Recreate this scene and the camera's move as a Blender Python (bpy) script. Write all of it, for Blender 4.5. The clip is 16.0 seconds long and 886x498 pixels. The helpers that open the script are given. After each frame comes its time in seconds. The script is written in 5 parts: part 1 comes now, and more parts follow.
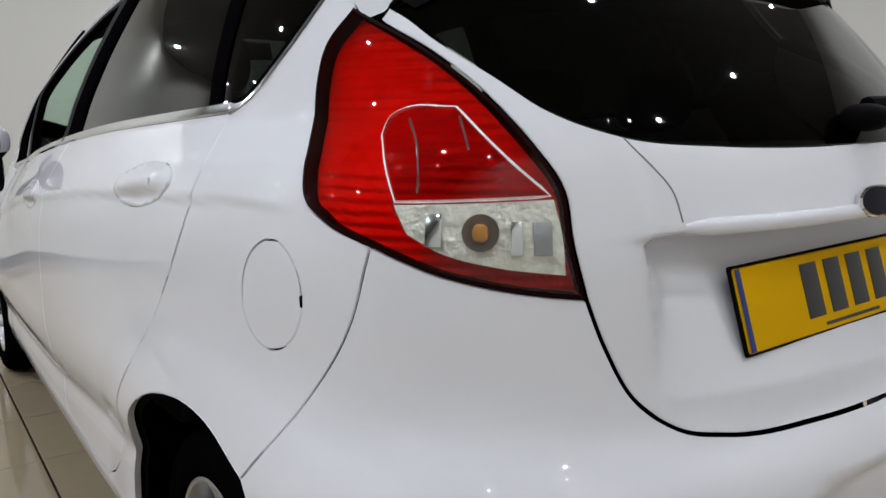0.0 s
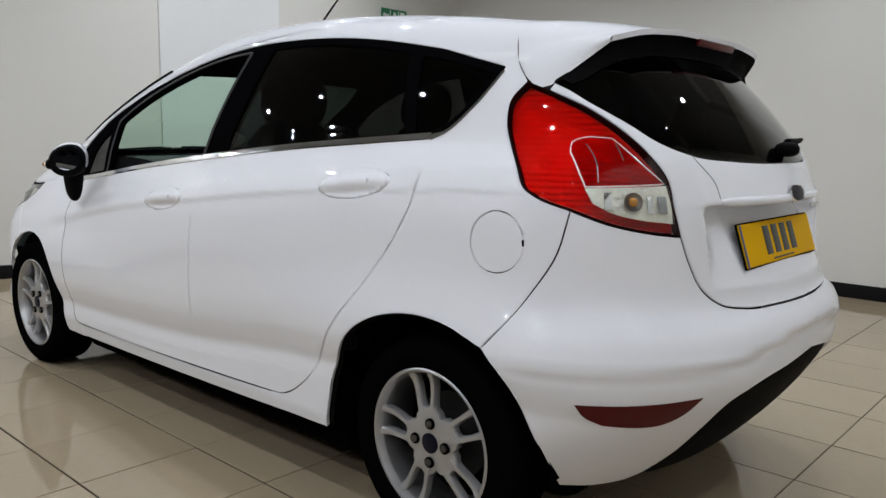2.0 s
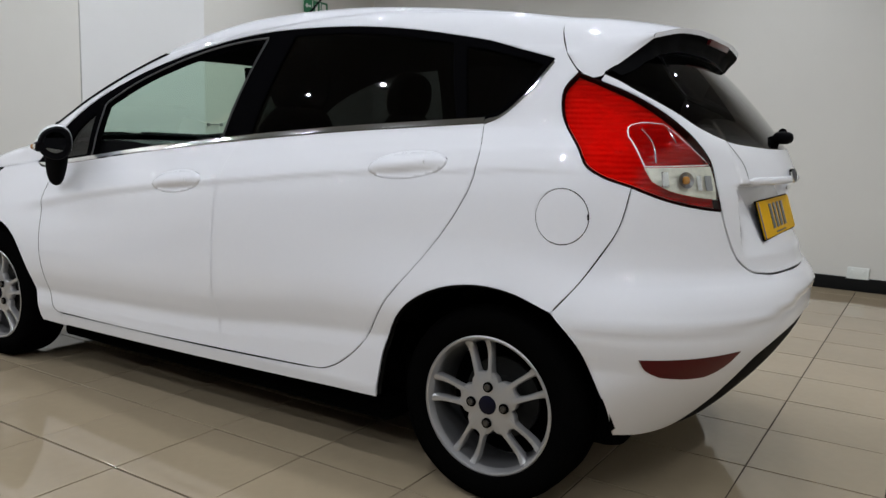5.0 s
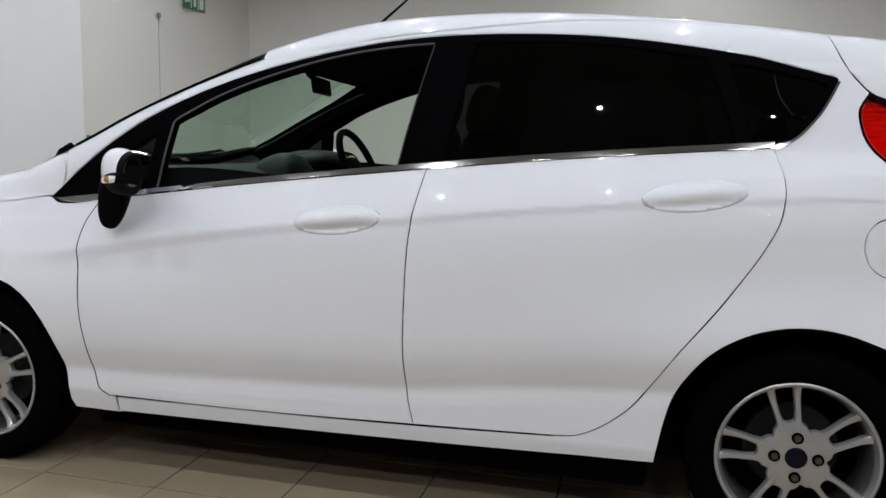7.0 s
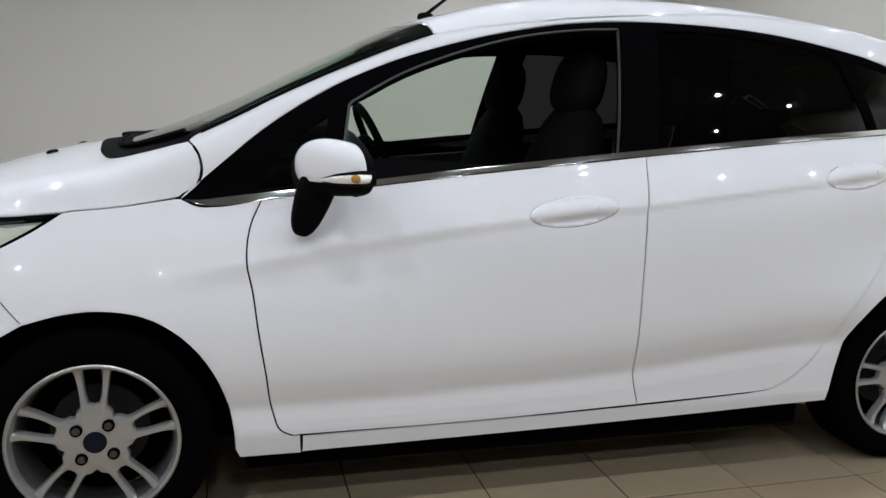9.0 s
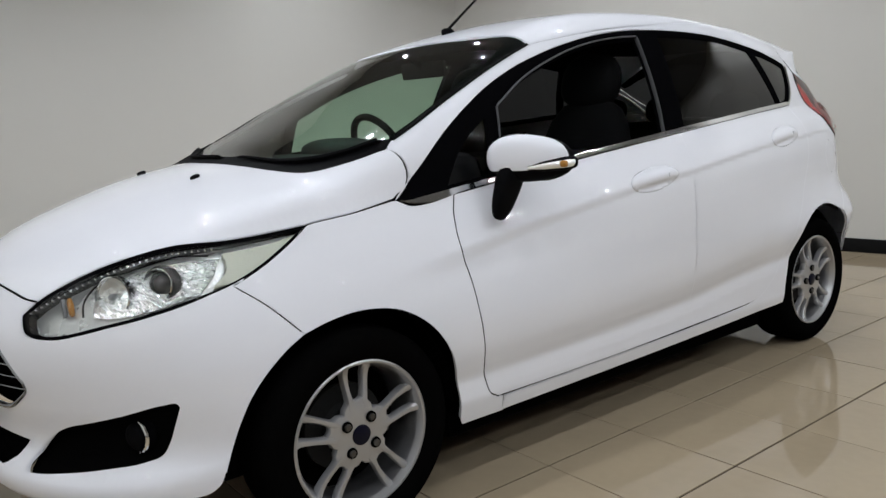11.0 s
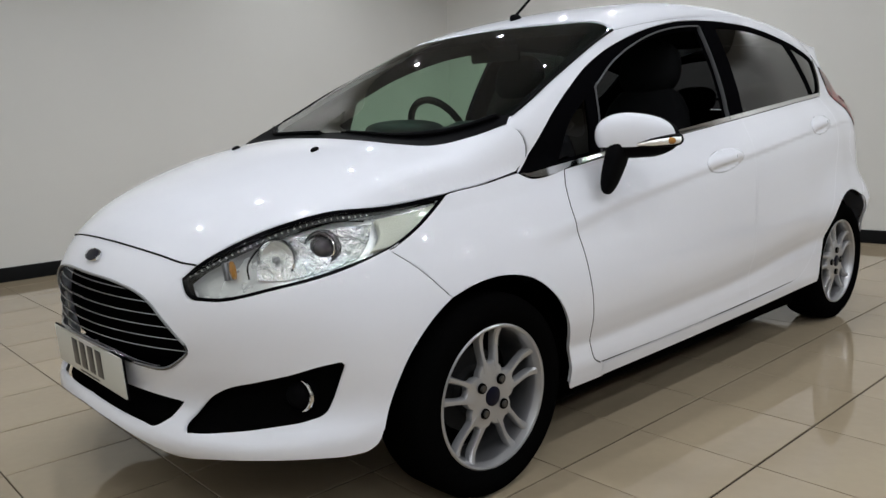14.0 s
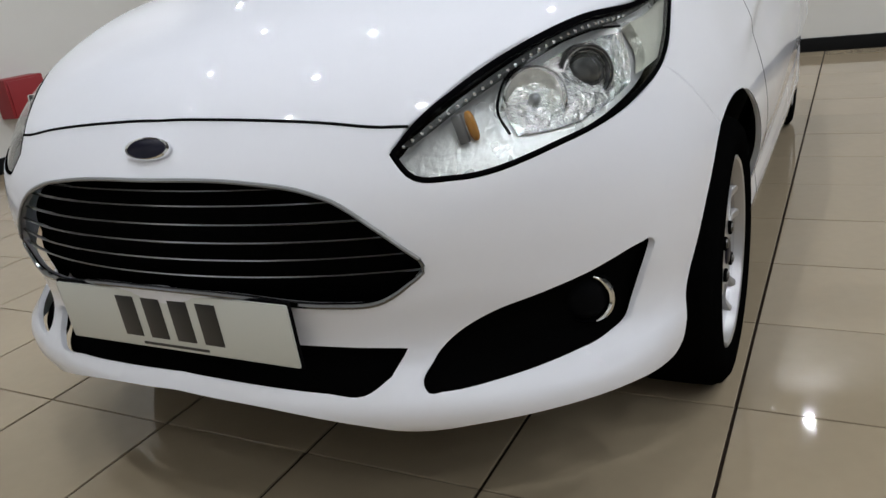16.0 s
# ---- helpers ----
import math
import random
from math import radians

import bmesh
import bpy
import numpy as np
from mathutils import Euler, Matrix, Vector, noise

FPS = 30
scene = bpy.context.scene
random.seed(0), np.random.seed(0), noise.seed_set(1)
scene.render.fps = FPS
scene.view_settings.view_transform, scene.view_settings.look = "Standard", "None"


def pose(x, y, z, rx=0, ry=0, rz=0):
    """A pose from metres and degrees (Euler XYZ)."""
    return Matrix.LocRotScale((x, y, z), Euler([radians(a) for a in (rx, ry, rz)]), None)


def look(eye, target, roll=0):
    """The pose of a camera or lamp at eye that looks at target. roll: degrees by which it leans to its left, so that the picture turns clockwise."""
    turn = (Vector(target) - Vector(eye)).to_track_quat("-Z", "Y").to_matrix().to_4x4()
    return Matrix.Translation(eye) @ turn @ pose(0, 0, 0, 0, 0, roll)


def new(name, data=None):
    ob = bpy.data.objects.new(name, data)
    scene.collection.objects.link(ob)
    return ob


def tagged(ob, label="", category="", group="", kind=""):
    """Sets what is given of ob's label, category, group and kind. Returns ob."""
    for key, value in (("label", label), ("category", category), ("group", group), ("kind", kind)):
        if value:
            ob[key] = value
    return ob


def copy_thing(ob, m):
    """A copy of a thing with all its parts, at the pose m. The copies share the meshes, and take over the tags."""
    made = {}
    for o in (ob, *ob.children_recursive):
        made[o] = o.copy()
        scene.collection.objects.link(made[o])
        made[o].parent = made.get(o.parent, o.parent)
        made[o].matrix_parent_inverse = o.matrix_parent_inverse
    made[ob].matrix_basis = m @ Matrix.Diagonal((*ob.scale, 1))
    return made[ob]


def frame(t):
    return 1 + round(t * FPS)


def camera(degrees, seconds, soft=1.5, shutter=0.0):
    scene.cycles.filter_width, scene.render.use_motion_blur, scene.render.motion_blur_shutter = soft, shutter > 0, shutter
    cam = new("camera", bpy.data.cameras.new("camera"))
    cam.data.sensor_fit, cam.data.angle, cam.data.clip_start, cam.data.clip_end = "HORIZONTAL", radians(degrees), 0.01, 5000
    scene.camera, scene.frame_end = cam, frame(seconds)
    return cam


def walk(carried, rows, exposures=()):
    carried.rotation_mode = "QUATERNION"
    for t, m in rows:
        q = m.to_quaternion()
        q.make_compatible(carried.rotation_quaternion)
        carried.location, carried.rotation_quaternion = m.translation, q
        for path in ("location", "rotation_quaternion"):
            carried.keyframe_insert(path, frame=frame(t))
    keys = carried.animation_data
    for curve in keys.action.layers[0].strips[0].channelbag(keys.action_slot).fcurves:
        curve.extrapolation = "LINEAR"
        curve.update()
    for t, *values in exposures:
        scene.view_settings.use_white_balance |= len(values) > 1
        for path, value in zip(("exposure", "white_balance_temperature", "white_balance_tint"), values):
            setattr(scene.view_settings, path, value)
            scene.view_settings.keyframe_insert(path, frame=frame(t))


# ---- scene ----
cam = camera(59.1, 16.0)
METRES, EYE, TILT, LEAN, TURN = 8.0, 1.5, 0.0, 0.0, 0.0
PATH = [
    (0, (3.659, -1.136, 1.098), (2.064, 0.011, 0.727), -0.5),
    (0.5, (3.692, -1.466, 1.129), (2.196, -0.192, 0.759), -2.6),
    (1, (3.741, -1.718, 1.102), (2.278, -0.393, 0.784), -1.7),
    (1.5, (3.808, -1.980, 1.114), (2.419, -0.578, 0.793), -0.3),
    (2, (3.829, -2.191, 1.088), (2.505, -0.719, 0.804), 1.0),
    (2.5, (3.802, -2.399, 1.095), (2.580, -0.845, 0.790), 1.3),
    (3, (3.771, -2.546, 1.089), (2.623, -0.939, 0.774), 1.6),
    (5.5, (3.282, -2.666, 1.037), (2.289, -0.953, 0.753), 1.5),
    (6, (2.925, -2.734, 1.089), (2.058, -0.959, 0.78), 1.1),
    (6.5, (2.504, -2.81, 1.075), (1.826, -0.949, 0.794), 1.5),
    (7, (2.056, -2.852, 1.066), (1.58, -0.926, 0.807), 1.3),
    (7.5, (1.67, -2.879, 1.044), (1.392, -0.913, 0.805), 1.4),
    (8, (1.212, -2.881, 1.014), (1.208, -0.895, 0.777), 1.4),
    (8.5, (0.783, -2.827, 1.09), (1.043, -0.87, 0.768), 1.6),
    (9, (0.348, -2.752, 1.123), (0.857, -0.85, 0.768), 1.7),
    (11.5, (-1.227, -2.449, 1.073), (0.058, -0.95, 0.752), -3.4),
    (12, (-1.365, -2.471, 1.056), (-0.064, -0.987, 0.734), -3.3),
    (12.5, (-1.419, -2.458, 1.064), (-0.13, -0.966, 0.73), -3.0),
    (13, (-1.442, -2.414, 1.068), (-0.163, -0.914, 0.729), -2.7),
    (13.5, (-1.468, -2.321, 1.055), (-0.164, -0.842, 0.722), -2.3),
    (14, (-1.477, -2.213, 1.049), (-0.144, -0.76, 0.714), -1.9),
    (14.5, (-1.536, -1.994, 1.04), (-0.125, -0.626, 0.672), -2.3),
    (15, (-1.595, -1.663, 1.042), (-0.096, -0.429, 0.563), -3.9),
    (15.5, (-1.628, -1.316, 1.007), (-0.054, -0.257, 0.374), -5.5),
    (16, (-1.636, -1.0, 0.925), (0.014, -0.095, 0.247), -7.2),
]
walk(cam, [(t, look(eye, target, roll)) for t, eye, target, roll in PATH])

# ---- world and light ----
world = bpy.data.worlds.new("world")
scene.world = world
world.use_nodes = True
world.node_tree.nodes["Background"].inputs[0].default_value = (.5, .5, .5, 1)
world.node_tree.nodes["Background"].inputs[1].default_value = .05
LAMP_GLOW, CEILING = 1850.0, 3.0


# ---- materials ----
def material(name, color, rough=.5, metal=0.0, coat=0.0, spots=0.0, grain=0.0, scale=30.0, bump=0.0, spec=.5, tint=0.0):
    """A principled surface with stains (spots), fine grain, relief and some piece-to-piece change (tint)."""
    m = bpy.data.materials.new(name)
    m.use_nodes = True
    n, l = m.node_tree.nodes, m.node_tree.links
    b = n["Principled BSDF"]
    b.inputs["Roughness"].default_value, b.inputs["Metallic"].default_value = rough, metal
    b.inputs["Coat Weight"].default_value, b.inputs["Coat Roughness"].default_value = coat, .015
    b.inputs["Specular IOR Level"].default_value = spec
    b.inputs["Base Color"].default_value = (*color, 1)
    if not (spots or grain or bump or tint):
        return m
    where = n.new("ShaderNodeTexCoord").outputs["Object"]
    big, fine = n.new("ShaderNodeTexNoise"), n.new("ShaderNodeTexNoise")
    big.inputs["Scale"].default_value, big.inputs["Detail"].default_value = scale * .08, 4
    fine.inputs["Scale"].default_value, fine.inputs["Detail"].default_value = scale, 5
    for t in (big, fine):
        l.new(where, t.inputs["Vector"])
    add = n.new("ShaderNodeMath")
    add.operation = "MULTIPLY_ADD"
    l.new(big.outputs["Fac"], add.inputs[0])
    add.inputs[1].default_value, add.inputs[2].default_value = spots, 1 - spots / 2
    add2 = n.new("ShaderNodeMath")
    add2.operation = "MULTIPLY_ADD"
    l.new(fine.outputs["Fac"], add2.inputs[0])
    add2.inputs[1].default_value = grain
    l.new(add.outputs[0], add2.inputs[2])
    last = add2.outputs[0]
    if tint:
        rnd = n.new("ShaderNodeObjectInfo")
        add3 = n.new("ShaderNodeMath")
        add3.operation = "MULTIPLY_ADD"
        l.new(rnd.outputs["Random"], add3.inputs[0])
        add3.inputs[1].default_value = tint
        l.new(last, add3.inputs[2])
        last = add3.outputs[0]
    mix = n.new("ShaderNodeVectorMath")
    mix.operation = "SCALE"
    mix.inputs[0].default_value = color
    l.new(last, mix.inputs["Scale"])
    l.new(mix.outputs[0], b.inputs["Base Color"])
    ro = n.new("ShaderNodeMath")
    ro.operation = "MULTIPLY_ADD"
    l.new(big.outputs["Fac"], ro.inputs[0])
    ro.inputs[1].default_value, ro.inputs[2].default_value = spots * .5, rough
    l.new(ro.outputs[0], b.inputs["Roughness"])
    if bump:
        bp = n.new("ShaderNodeBump")
        bp.inputs["Strength"].default_value, bp.inputs["Distance"].default_value = .4, bump
        l.new(fine.outputs["Fac"], bp.inputs["Height"])
        l.new(bp.outputs[0], b.inputs["Normal"])
    return m


def glass(name, color, gloss=.02, ior=1.45):
    """A thin pane: what is behind it, tinted, under a mirror image that grows to the edge of view."""
    m = bpy.data.materials.new(name)
    m.use_nodes = True
    n, l = m.node_tree.nodes, m.node_tree.links
    n.remove(n["Principled BSDF"])
    clear, shine, mix, facing = n.new("ShaderNodeBsdfTransparent"), n.new("ShaderNodeBsdfGlossy"), n.new("ShaderNodeMixShader"), n.new("ShaderNodeLayerWeight")
    clear.inputs[0].default_value = (*color, 1)
    shine.inputs["Color"].default_value = (1, 1, 1, 1)
    shine.inputs["Roughness"].default_value = gloss
    facing.inputs[0].default_value = .5
    steep, add = n.new("ShaderNodeMath"), n.new("ShaderNodeMath")
    steep.operation, add.operation = "POWER", "MULTIPLY_ADD"
    steep.inputs[1].default_value = 5
    f0 = ((ior - 1) / (ior + 1)) ** 2
    add.inputs[1].default_value, add.inputs[2].default_value = 1 - f0, f0
    l.new(facing.outputs["Facing"], steep.inputs[0])
    l.new(steep.outputs[0], add.inputs[0])
    l.new(add.outputs[0], mix.inputs[0])
    l.new(clear.outputs[0], mix.inputs[1])
    l.new(shine.outputs[0], mix.inputs[2])
    l.new(mix.outputs[0], n["Material Output"].inputs["Surface"])
    return m


def glow(name, color, power):
    m = bpy.data.materials.new(name)
    m.use_nodes = True
    b = m.node_tree.nodes["Principled BSDF"]
    b.inputs["Base Color"].default_value = (*color, 1)
    b.inputs["Emission Color"].default_value = (*color, 1)
    b.inputs["Emission Strength"].default_value = power
    return m


def ribbed(name, color, rough, metal, scale):
    """A pressed reflector: level ribs with an uneven shine, its glints mottled into the colour."""
    m = material(name, color, rough, metal, grain=.6, spots=1.5, scale=90, bump=.010)
    n, l = m.node_tree.nodes, m.node_tree.links
    wave, bp = n.new("ShaderNodeTexWave"), n.new("ShaderNodeBump")
    wave.bands_direction = "Z"
    wave.inputs["Scale"].default_value, wave.inputs["Distortion"].default_value, wave.inputs["Detail"].default_value = scale, 1.2, 2
    l.new(n["Texture Coordinate"].outputs["Object"], wave.inputs["Vector"])
    bp.inputs["Strength"].default_value, bp.inputs["Distance"].default_value = .5, .004
    l.new(wave.outputs["Fac"], bp.inputs["Height"])
    l.new(n["Bump"].outputs[0], bp.inputs["Normal"])
    l.new(bp.outputs[0], n["Principled BSDF"].inputs["Normal"])
    return m


PAINT = material("white_car_paint", (.825, .835, .885), .55, coat=1.0, grain=.012, scale=900, spots=.015, spec=.0)
BLACK = material("black_plastic", (.003, .003, .0035), .6, spec=.03, spots=.3, grain=.1, scale=300)
GLOSSY = material("gloss_black_trim", (.0025, .0025, .003), .5, spec=.0)
LINER = material("wheel_arch_felt", (.002, .002, .002), .95, spec=.0, grain=.3, scale=200)
RUBBER = material("tyre_rubber", (.0020, .0020, .0020), .9, spec=.0, grain=.25, scale=180, bump=.0006)
ALLOY = material("silver_alloy", (.45, .45, .46), .30, metal=.60, coat=.6, grain=.04, scale=500)
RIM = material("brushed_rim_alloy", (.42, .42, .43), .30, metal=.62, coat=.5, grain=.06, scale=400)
# the rim alloy again, with the shade inside the rim put into its colour
BARREL = material("shade_dark_alloy", (.34, .34, .35), .28, metal=.85, coat=.3, grain=.05, scale=300)
STEEL = material("grey_steel", (.25, .25, .26), .4, metal=1, spots=.3, grain=.1, scale=60)
CHROME = material("chrome", (.80, .81, .82), .08, metal=1)
SATIN = material("satin_grey_trim", (.30, .31, .32), .35, metal=.6)
RED = glass("red_lamp_glass", (.74, .026, .012))
DEEP = glass("rose_lamp_glass", (.80, .16, .15))
MAROON = material("maroon_reflector", (.070, .003, .004), .3, coat=.3, spec=.1, grain=.3, scale=400)
AMBER = material("amber_bulb", (.42, .19, .035), .2, coat=.5)
CLEAR = glass("clear_lamp_cover", (.93, .95, .95))
SCREEN = glass("green_tinted_windscreen", (.62, .82, .69), ior=1.5)
DOORGLASS = glass("door_glass", (.73, .83, .75), ior=1.45)
PRIVACY = glass("dark_privacy_glass", (.035, .036, .038), ior=1.36)
MIRROR = material("mirror_glass", (.85, .87, .88), .02, metal=1)
YELLOW = material("yellow_plate", (.75, .42, .001), .5, spec=.05, grain=.05, scale=300)
WHITEPLATE = material("white_plate", (.62, .63, .58), .35, coat=.4, grain=.05, scale=300)
INK = material("black_print", (.012, .012, .012), .4, coat=.3)
BLUE = material("blue_band", (.01, .03, .20), .35)
BADGE = material("dark_blue_badge", (.005, .005, .014), .35, coat=.10, spec=.1)
FABRIC = material("charcoal_seat_cloth", (.0045, .0045, .005), .9, spec=.1, spots=.3, grain=.4, scale=250, bump=.0008)
DASH = material("dark_dashboard", (.011, .012, .015), .5, spec=.25, spots=.2, grain=.3, scale=400, bump=.0004)
TILE = material("beige_floor_tile", (.322, .260, .178), -.012, spots=.22, grain=.12, scale=26, tint=.10, spec=.5, bump=.0004)
GROUT = material("dark_grout", (.018, .012, .008), .85, spots=.5, grain=.3, scale=60, spec=.1)
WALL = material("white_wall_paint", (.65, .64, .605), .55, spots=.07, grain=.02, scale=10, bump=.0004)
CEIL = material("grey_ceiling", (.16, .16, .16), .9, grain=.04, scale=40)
# for the unseen south wall: darker than WALL to hold back its reflections
DARKWALL = material("unseen_wall_grey", (.38, .38, .37), .8, spec=.2, spots=.2, grain=.1, scale=8)
SKIRT = material("black_skirting", (.006, .006, .006), .5, spec=.08, spots=.3, grain=.2, scale=40)
SIGN = material("green_sign", (.02, .16, .07), .4, grain=.1, scale=80)
SIGNWHITE = material("white_print", (.75, .78, .75), .4)
REDBOX = material("red_box", (.25, .015, .02), .4, spots=.2, grain=.1, scale=40)
REFLECTOR = material("lamp_reflector", (.80, .80, .78), .30, metal=.35, grain=.5, spots=.4, scale=110, bump=.008)
FACETS = ribbed("ribbed_reflector", (.84, .80, .76), .17, .60, 22.0)
SMOKE = material("smoky_lamp_bezel", (.05, .05, .05), .25, metal=.3, grain=.3, scale=300, bump=.001)
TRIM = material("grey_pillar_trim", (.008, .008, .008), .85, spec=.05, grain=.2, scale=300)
CHANNEL = material("grey_rubber_channel", (.09, .09, .095), .5, metal=.2, spec=.2)
JOINT = material("pale_grey_joint", (.36, .36, .35), .6, spots=.3, grain=.2, scale=20)
LAMPGLOW = glow("downlight", (.905, .945, 1.0), LAMP_GLOW)
GRILLEBAR = material("dark_chrome_bar", (.22, .225, .235), .13, metal=1)
NUT = material("dark_steel_nut", (.10, .095, .09), .35, metal=.8, grain=.2, scale=200)
DISC = material("brake_disc_iron", (.012, .012, .012), .6, metal=.3, spots=.4, grain=.2, scale=90)
SILVER = material("bright_lamp_reflector", (.78, .78, .77), .16, metal=.55, coat=.3, grain=.2, spots=.45, scale=70, bump=.006)
FOIL = material("crumpled_lamp_foil", (.90, .90, .88), .12, metal=.95, grain=.2, spots=.2, scale=62, bump=.05)
PRESSED = material("pressed_lamp_foil", (.86, .85, .82), .14, metal=.75, grain=.3, spots=.8, scale=26, bump=.03)
DARKRED = material("dark_red_lamp_border", (.012, .001, .0012), .5, spec=.04)
LENS = material("dark_projector_glass", (.035, .036, .038), .12, coat=1.0, spec=.5)
BRONZED = material("bronzed_lamp_foil", (.62, .60, .53), .16, metal=.9, grain=.5, spots=1.4, scale=70, bump=.012)
PALE = material("pale_lamp_end", (.50, .50, .42), .22, metal=.25, coat=.9, spots=.5, grain=.3, scale=160, bump=.004)
# ---- body surface ----
def curve(points):
    """Smooth curve through few (u, v) points, with flat-safe slopes."""
    p = np.array(points, float)
    x, y = p[:, 0], p[:, 1]
    h, d = np.diff(x), np.diff(y) / np.diff(x)
    m = np.empty(len(x))
    m[1:-1] = (d[:-1] * h[1:] + d[1:] * h[:-1]) / (h[:-1] + h[1:])
    m[0], m[-1] = d[0], d[-1]

    def at(u):
        u = np.asarray(u, float)
        i = np.clip(np.searchsorted(x, u) - 1, 0, len(x) - 2)
        t = (np.clip(u, x[0], x[-1]) - x[i]) / h[i]
        v = (y[i] * (1 + 2 * t) * (1 - t) ** 2 + m[i] * h[i] * t * (1 - t) ** 2
             + y[i + 1] * t * t * (3 - 2 * t) + m[i + 1] * h[i] * t * t * (t - 1))
        return v + np.where(u < x[0], m[0] * (u - x[0]), 0) + np.where(u > x[-1], m[-1] * (u - x[-1]), 0)
    return at


def smax(a, b, r):
    h = np.maximum(r - np.abs(a - b), 0) / r
    return np.maximum(a, b) + h ** 3 * r / 6


PLAN = curve([(-0.85, .69), (-0.45, .765), (0, .815), (.6, .825), (1.3, .828), (2.0, .825), (2.5, .805), (2.9, .745), (3.25, .60)])
BELT = curve([(-0.7, .80), (-.1, .86), (.2, .885), (.45, .90), (1.0, .955), (1.49, 1.009), (2.0, 1.045), (2.4, 1.07), (3.1, 1.09)])
SHOULDER = curve([(-.75, 0), (-.36, 0), (-.25, -.006), (-.17, -.018), (-.10, -.042), (-.04, -.075), (0, -.098), (.1, -.135), (.25, -.205), (.45, -.33), (.6, -.46)])
SILL = curve([(.12, -.085), (.18, -.054), (.22, -.040), (.25, -.033), (.285, -.027), (.315, -.029), (.345, -.031), (.385, -.020), (.43, -.008), (.49, -.001), (.56, 0), (1.5, 0)])
RISE = curve([(.3, 0), (.6, .004), (1.0, .018), (1.4, .036), (1.85, .080), (2.2, .10), (3.0, .10)])
TAPER = curve([(1.5, 0), (1.9, -.008), (2.2, -.032), (2.55, -.062), (2.8, -.098), (3.1, -.14)])
TOP = curve([(-.3, .850), (-.05, .962), (.1, 1.030), (.3, 1.115), (.6, 1.264), (.85, 1.382), (1.0, 1.428), (1.2, 1.470), (1.5, 1.493), (1.75, 1.494), (2.0, 1.481), (2.3, 1.454), (2.6, 1.414), (2.9, 1.370)])
HOOD = curve([(-.9, .51), (-.78, .712), (-.72, .764), (-.6, .828), (-.4, .903), (-.17, .970), (.0, 1.000), (.3, 1.014), (.6, 1.02)])
HOODCROWN = curve([(-.8, .30), (-.3, .17), (.1, .15), (.6, .15)])
CROWN = curve([(-.1, .13), (.1, .12), (.3, .10), (.6, .085), (.85, .112), (1.1, .10), (1.6, .10), (2.9, .10)])
NOSE = curve([(.1, -.62), (.20, -.745), (.25, -.812), (.29, -.820), (.325, -.806), (.36, -.786), (.47, -.802), (.55, -.81), (.63, -.805), (.70, -.782), (.76, -.755), (.82, -.72), (.9, -.66), (1.0, -.56)])
TAIL = curve([(.1, 2.84), (.2, 2.97), (.3, 3.065), (.42, 3.152), (.50, 3.192), (.59, 3.200), (.65, 3.190), (.69, 3.163), (.75, 3.155), (.85, 3.152), (.92, 3.145), (.97, 3.128), (1.03, 3.100), (1.1, 3.048), (1.2, 2.960), (1.3, 2.862), (1.4, 2.762)])
WAIST = curve([(-.6, -.03), (.2, -.034), (.5, -.03), (.9, -.01), (1.3, 0), (1.5, 0), (1.9, -.010), (2.2, -.030), (2.65, -.055), (2.9, -.055), (3.1, -.045)])
BOW = curve([(.3, .27), (.62, .27), (.72, .38), (.80, .40), (1.0, .40), (1.12, .32), (1.4, .27)])
CREASE = curve([(.0, .68), (.31, .724), (.62, .775), (.93, .820), (1.45, .875), (1.83, .916), (2.05, .935), (2.4, .955), (2.7, .968), (3.0, .972)])
UNDERCUT = curve([(.0, .055), (.31, .052), (.62, .042), (.93, .036), (1.45, .026), (1.83, .020), (2.4, .016), (3.0, .014)])


def side(x, z):
    q = z - BELT(x)
    s = PLAN(x) + SHOULDER(q) + SILL(np.where(z > .3, np.maximum(z - RISE(x), .3), z)) * (.45 + .55 / (1 + np.exp(-(x + .1) / .06))) + TAPER(x) * np.clip(.25 + q * 4, 0, 1.2) + WAIST(x) * np.clip((z - .52) / .26, 0, 1) ** 2 * (3 - 2 * np.clip((z - .52) / .26, 0, 1)) * np.clip(1 - q * 4, .1, 1)
    c = z - CREASE(x)
    fade = 1 / (1 + np.exp(-(x - .30) / .06)) / (1 + np.exp((x - 2.75) / .08))
    w = UNDERCUT(x)
    k = np.clip((c + w) / w, 0, 1)
    s += fade * .26 * w * (k * k * (3 - 2 * k) * np.exp(-np.maximum(c, 0) / .11))
    # the front bumper's lip stands out at its foot
    k = np.clip((.338 - z) / .036, 0, 1)
    s += .003 * k * k * (3 - 2 * k) / (1 + np.exp(np.clip((x + .30) / .045, -50, 50)))
    # the rear wheel arches swell outwards
    k = np.clip((.56 - np.hypot(x - 2.489, z - .286)) / .17, 0, 1)
    s += .006 * k * k * (3 - 2 * k)
    return s


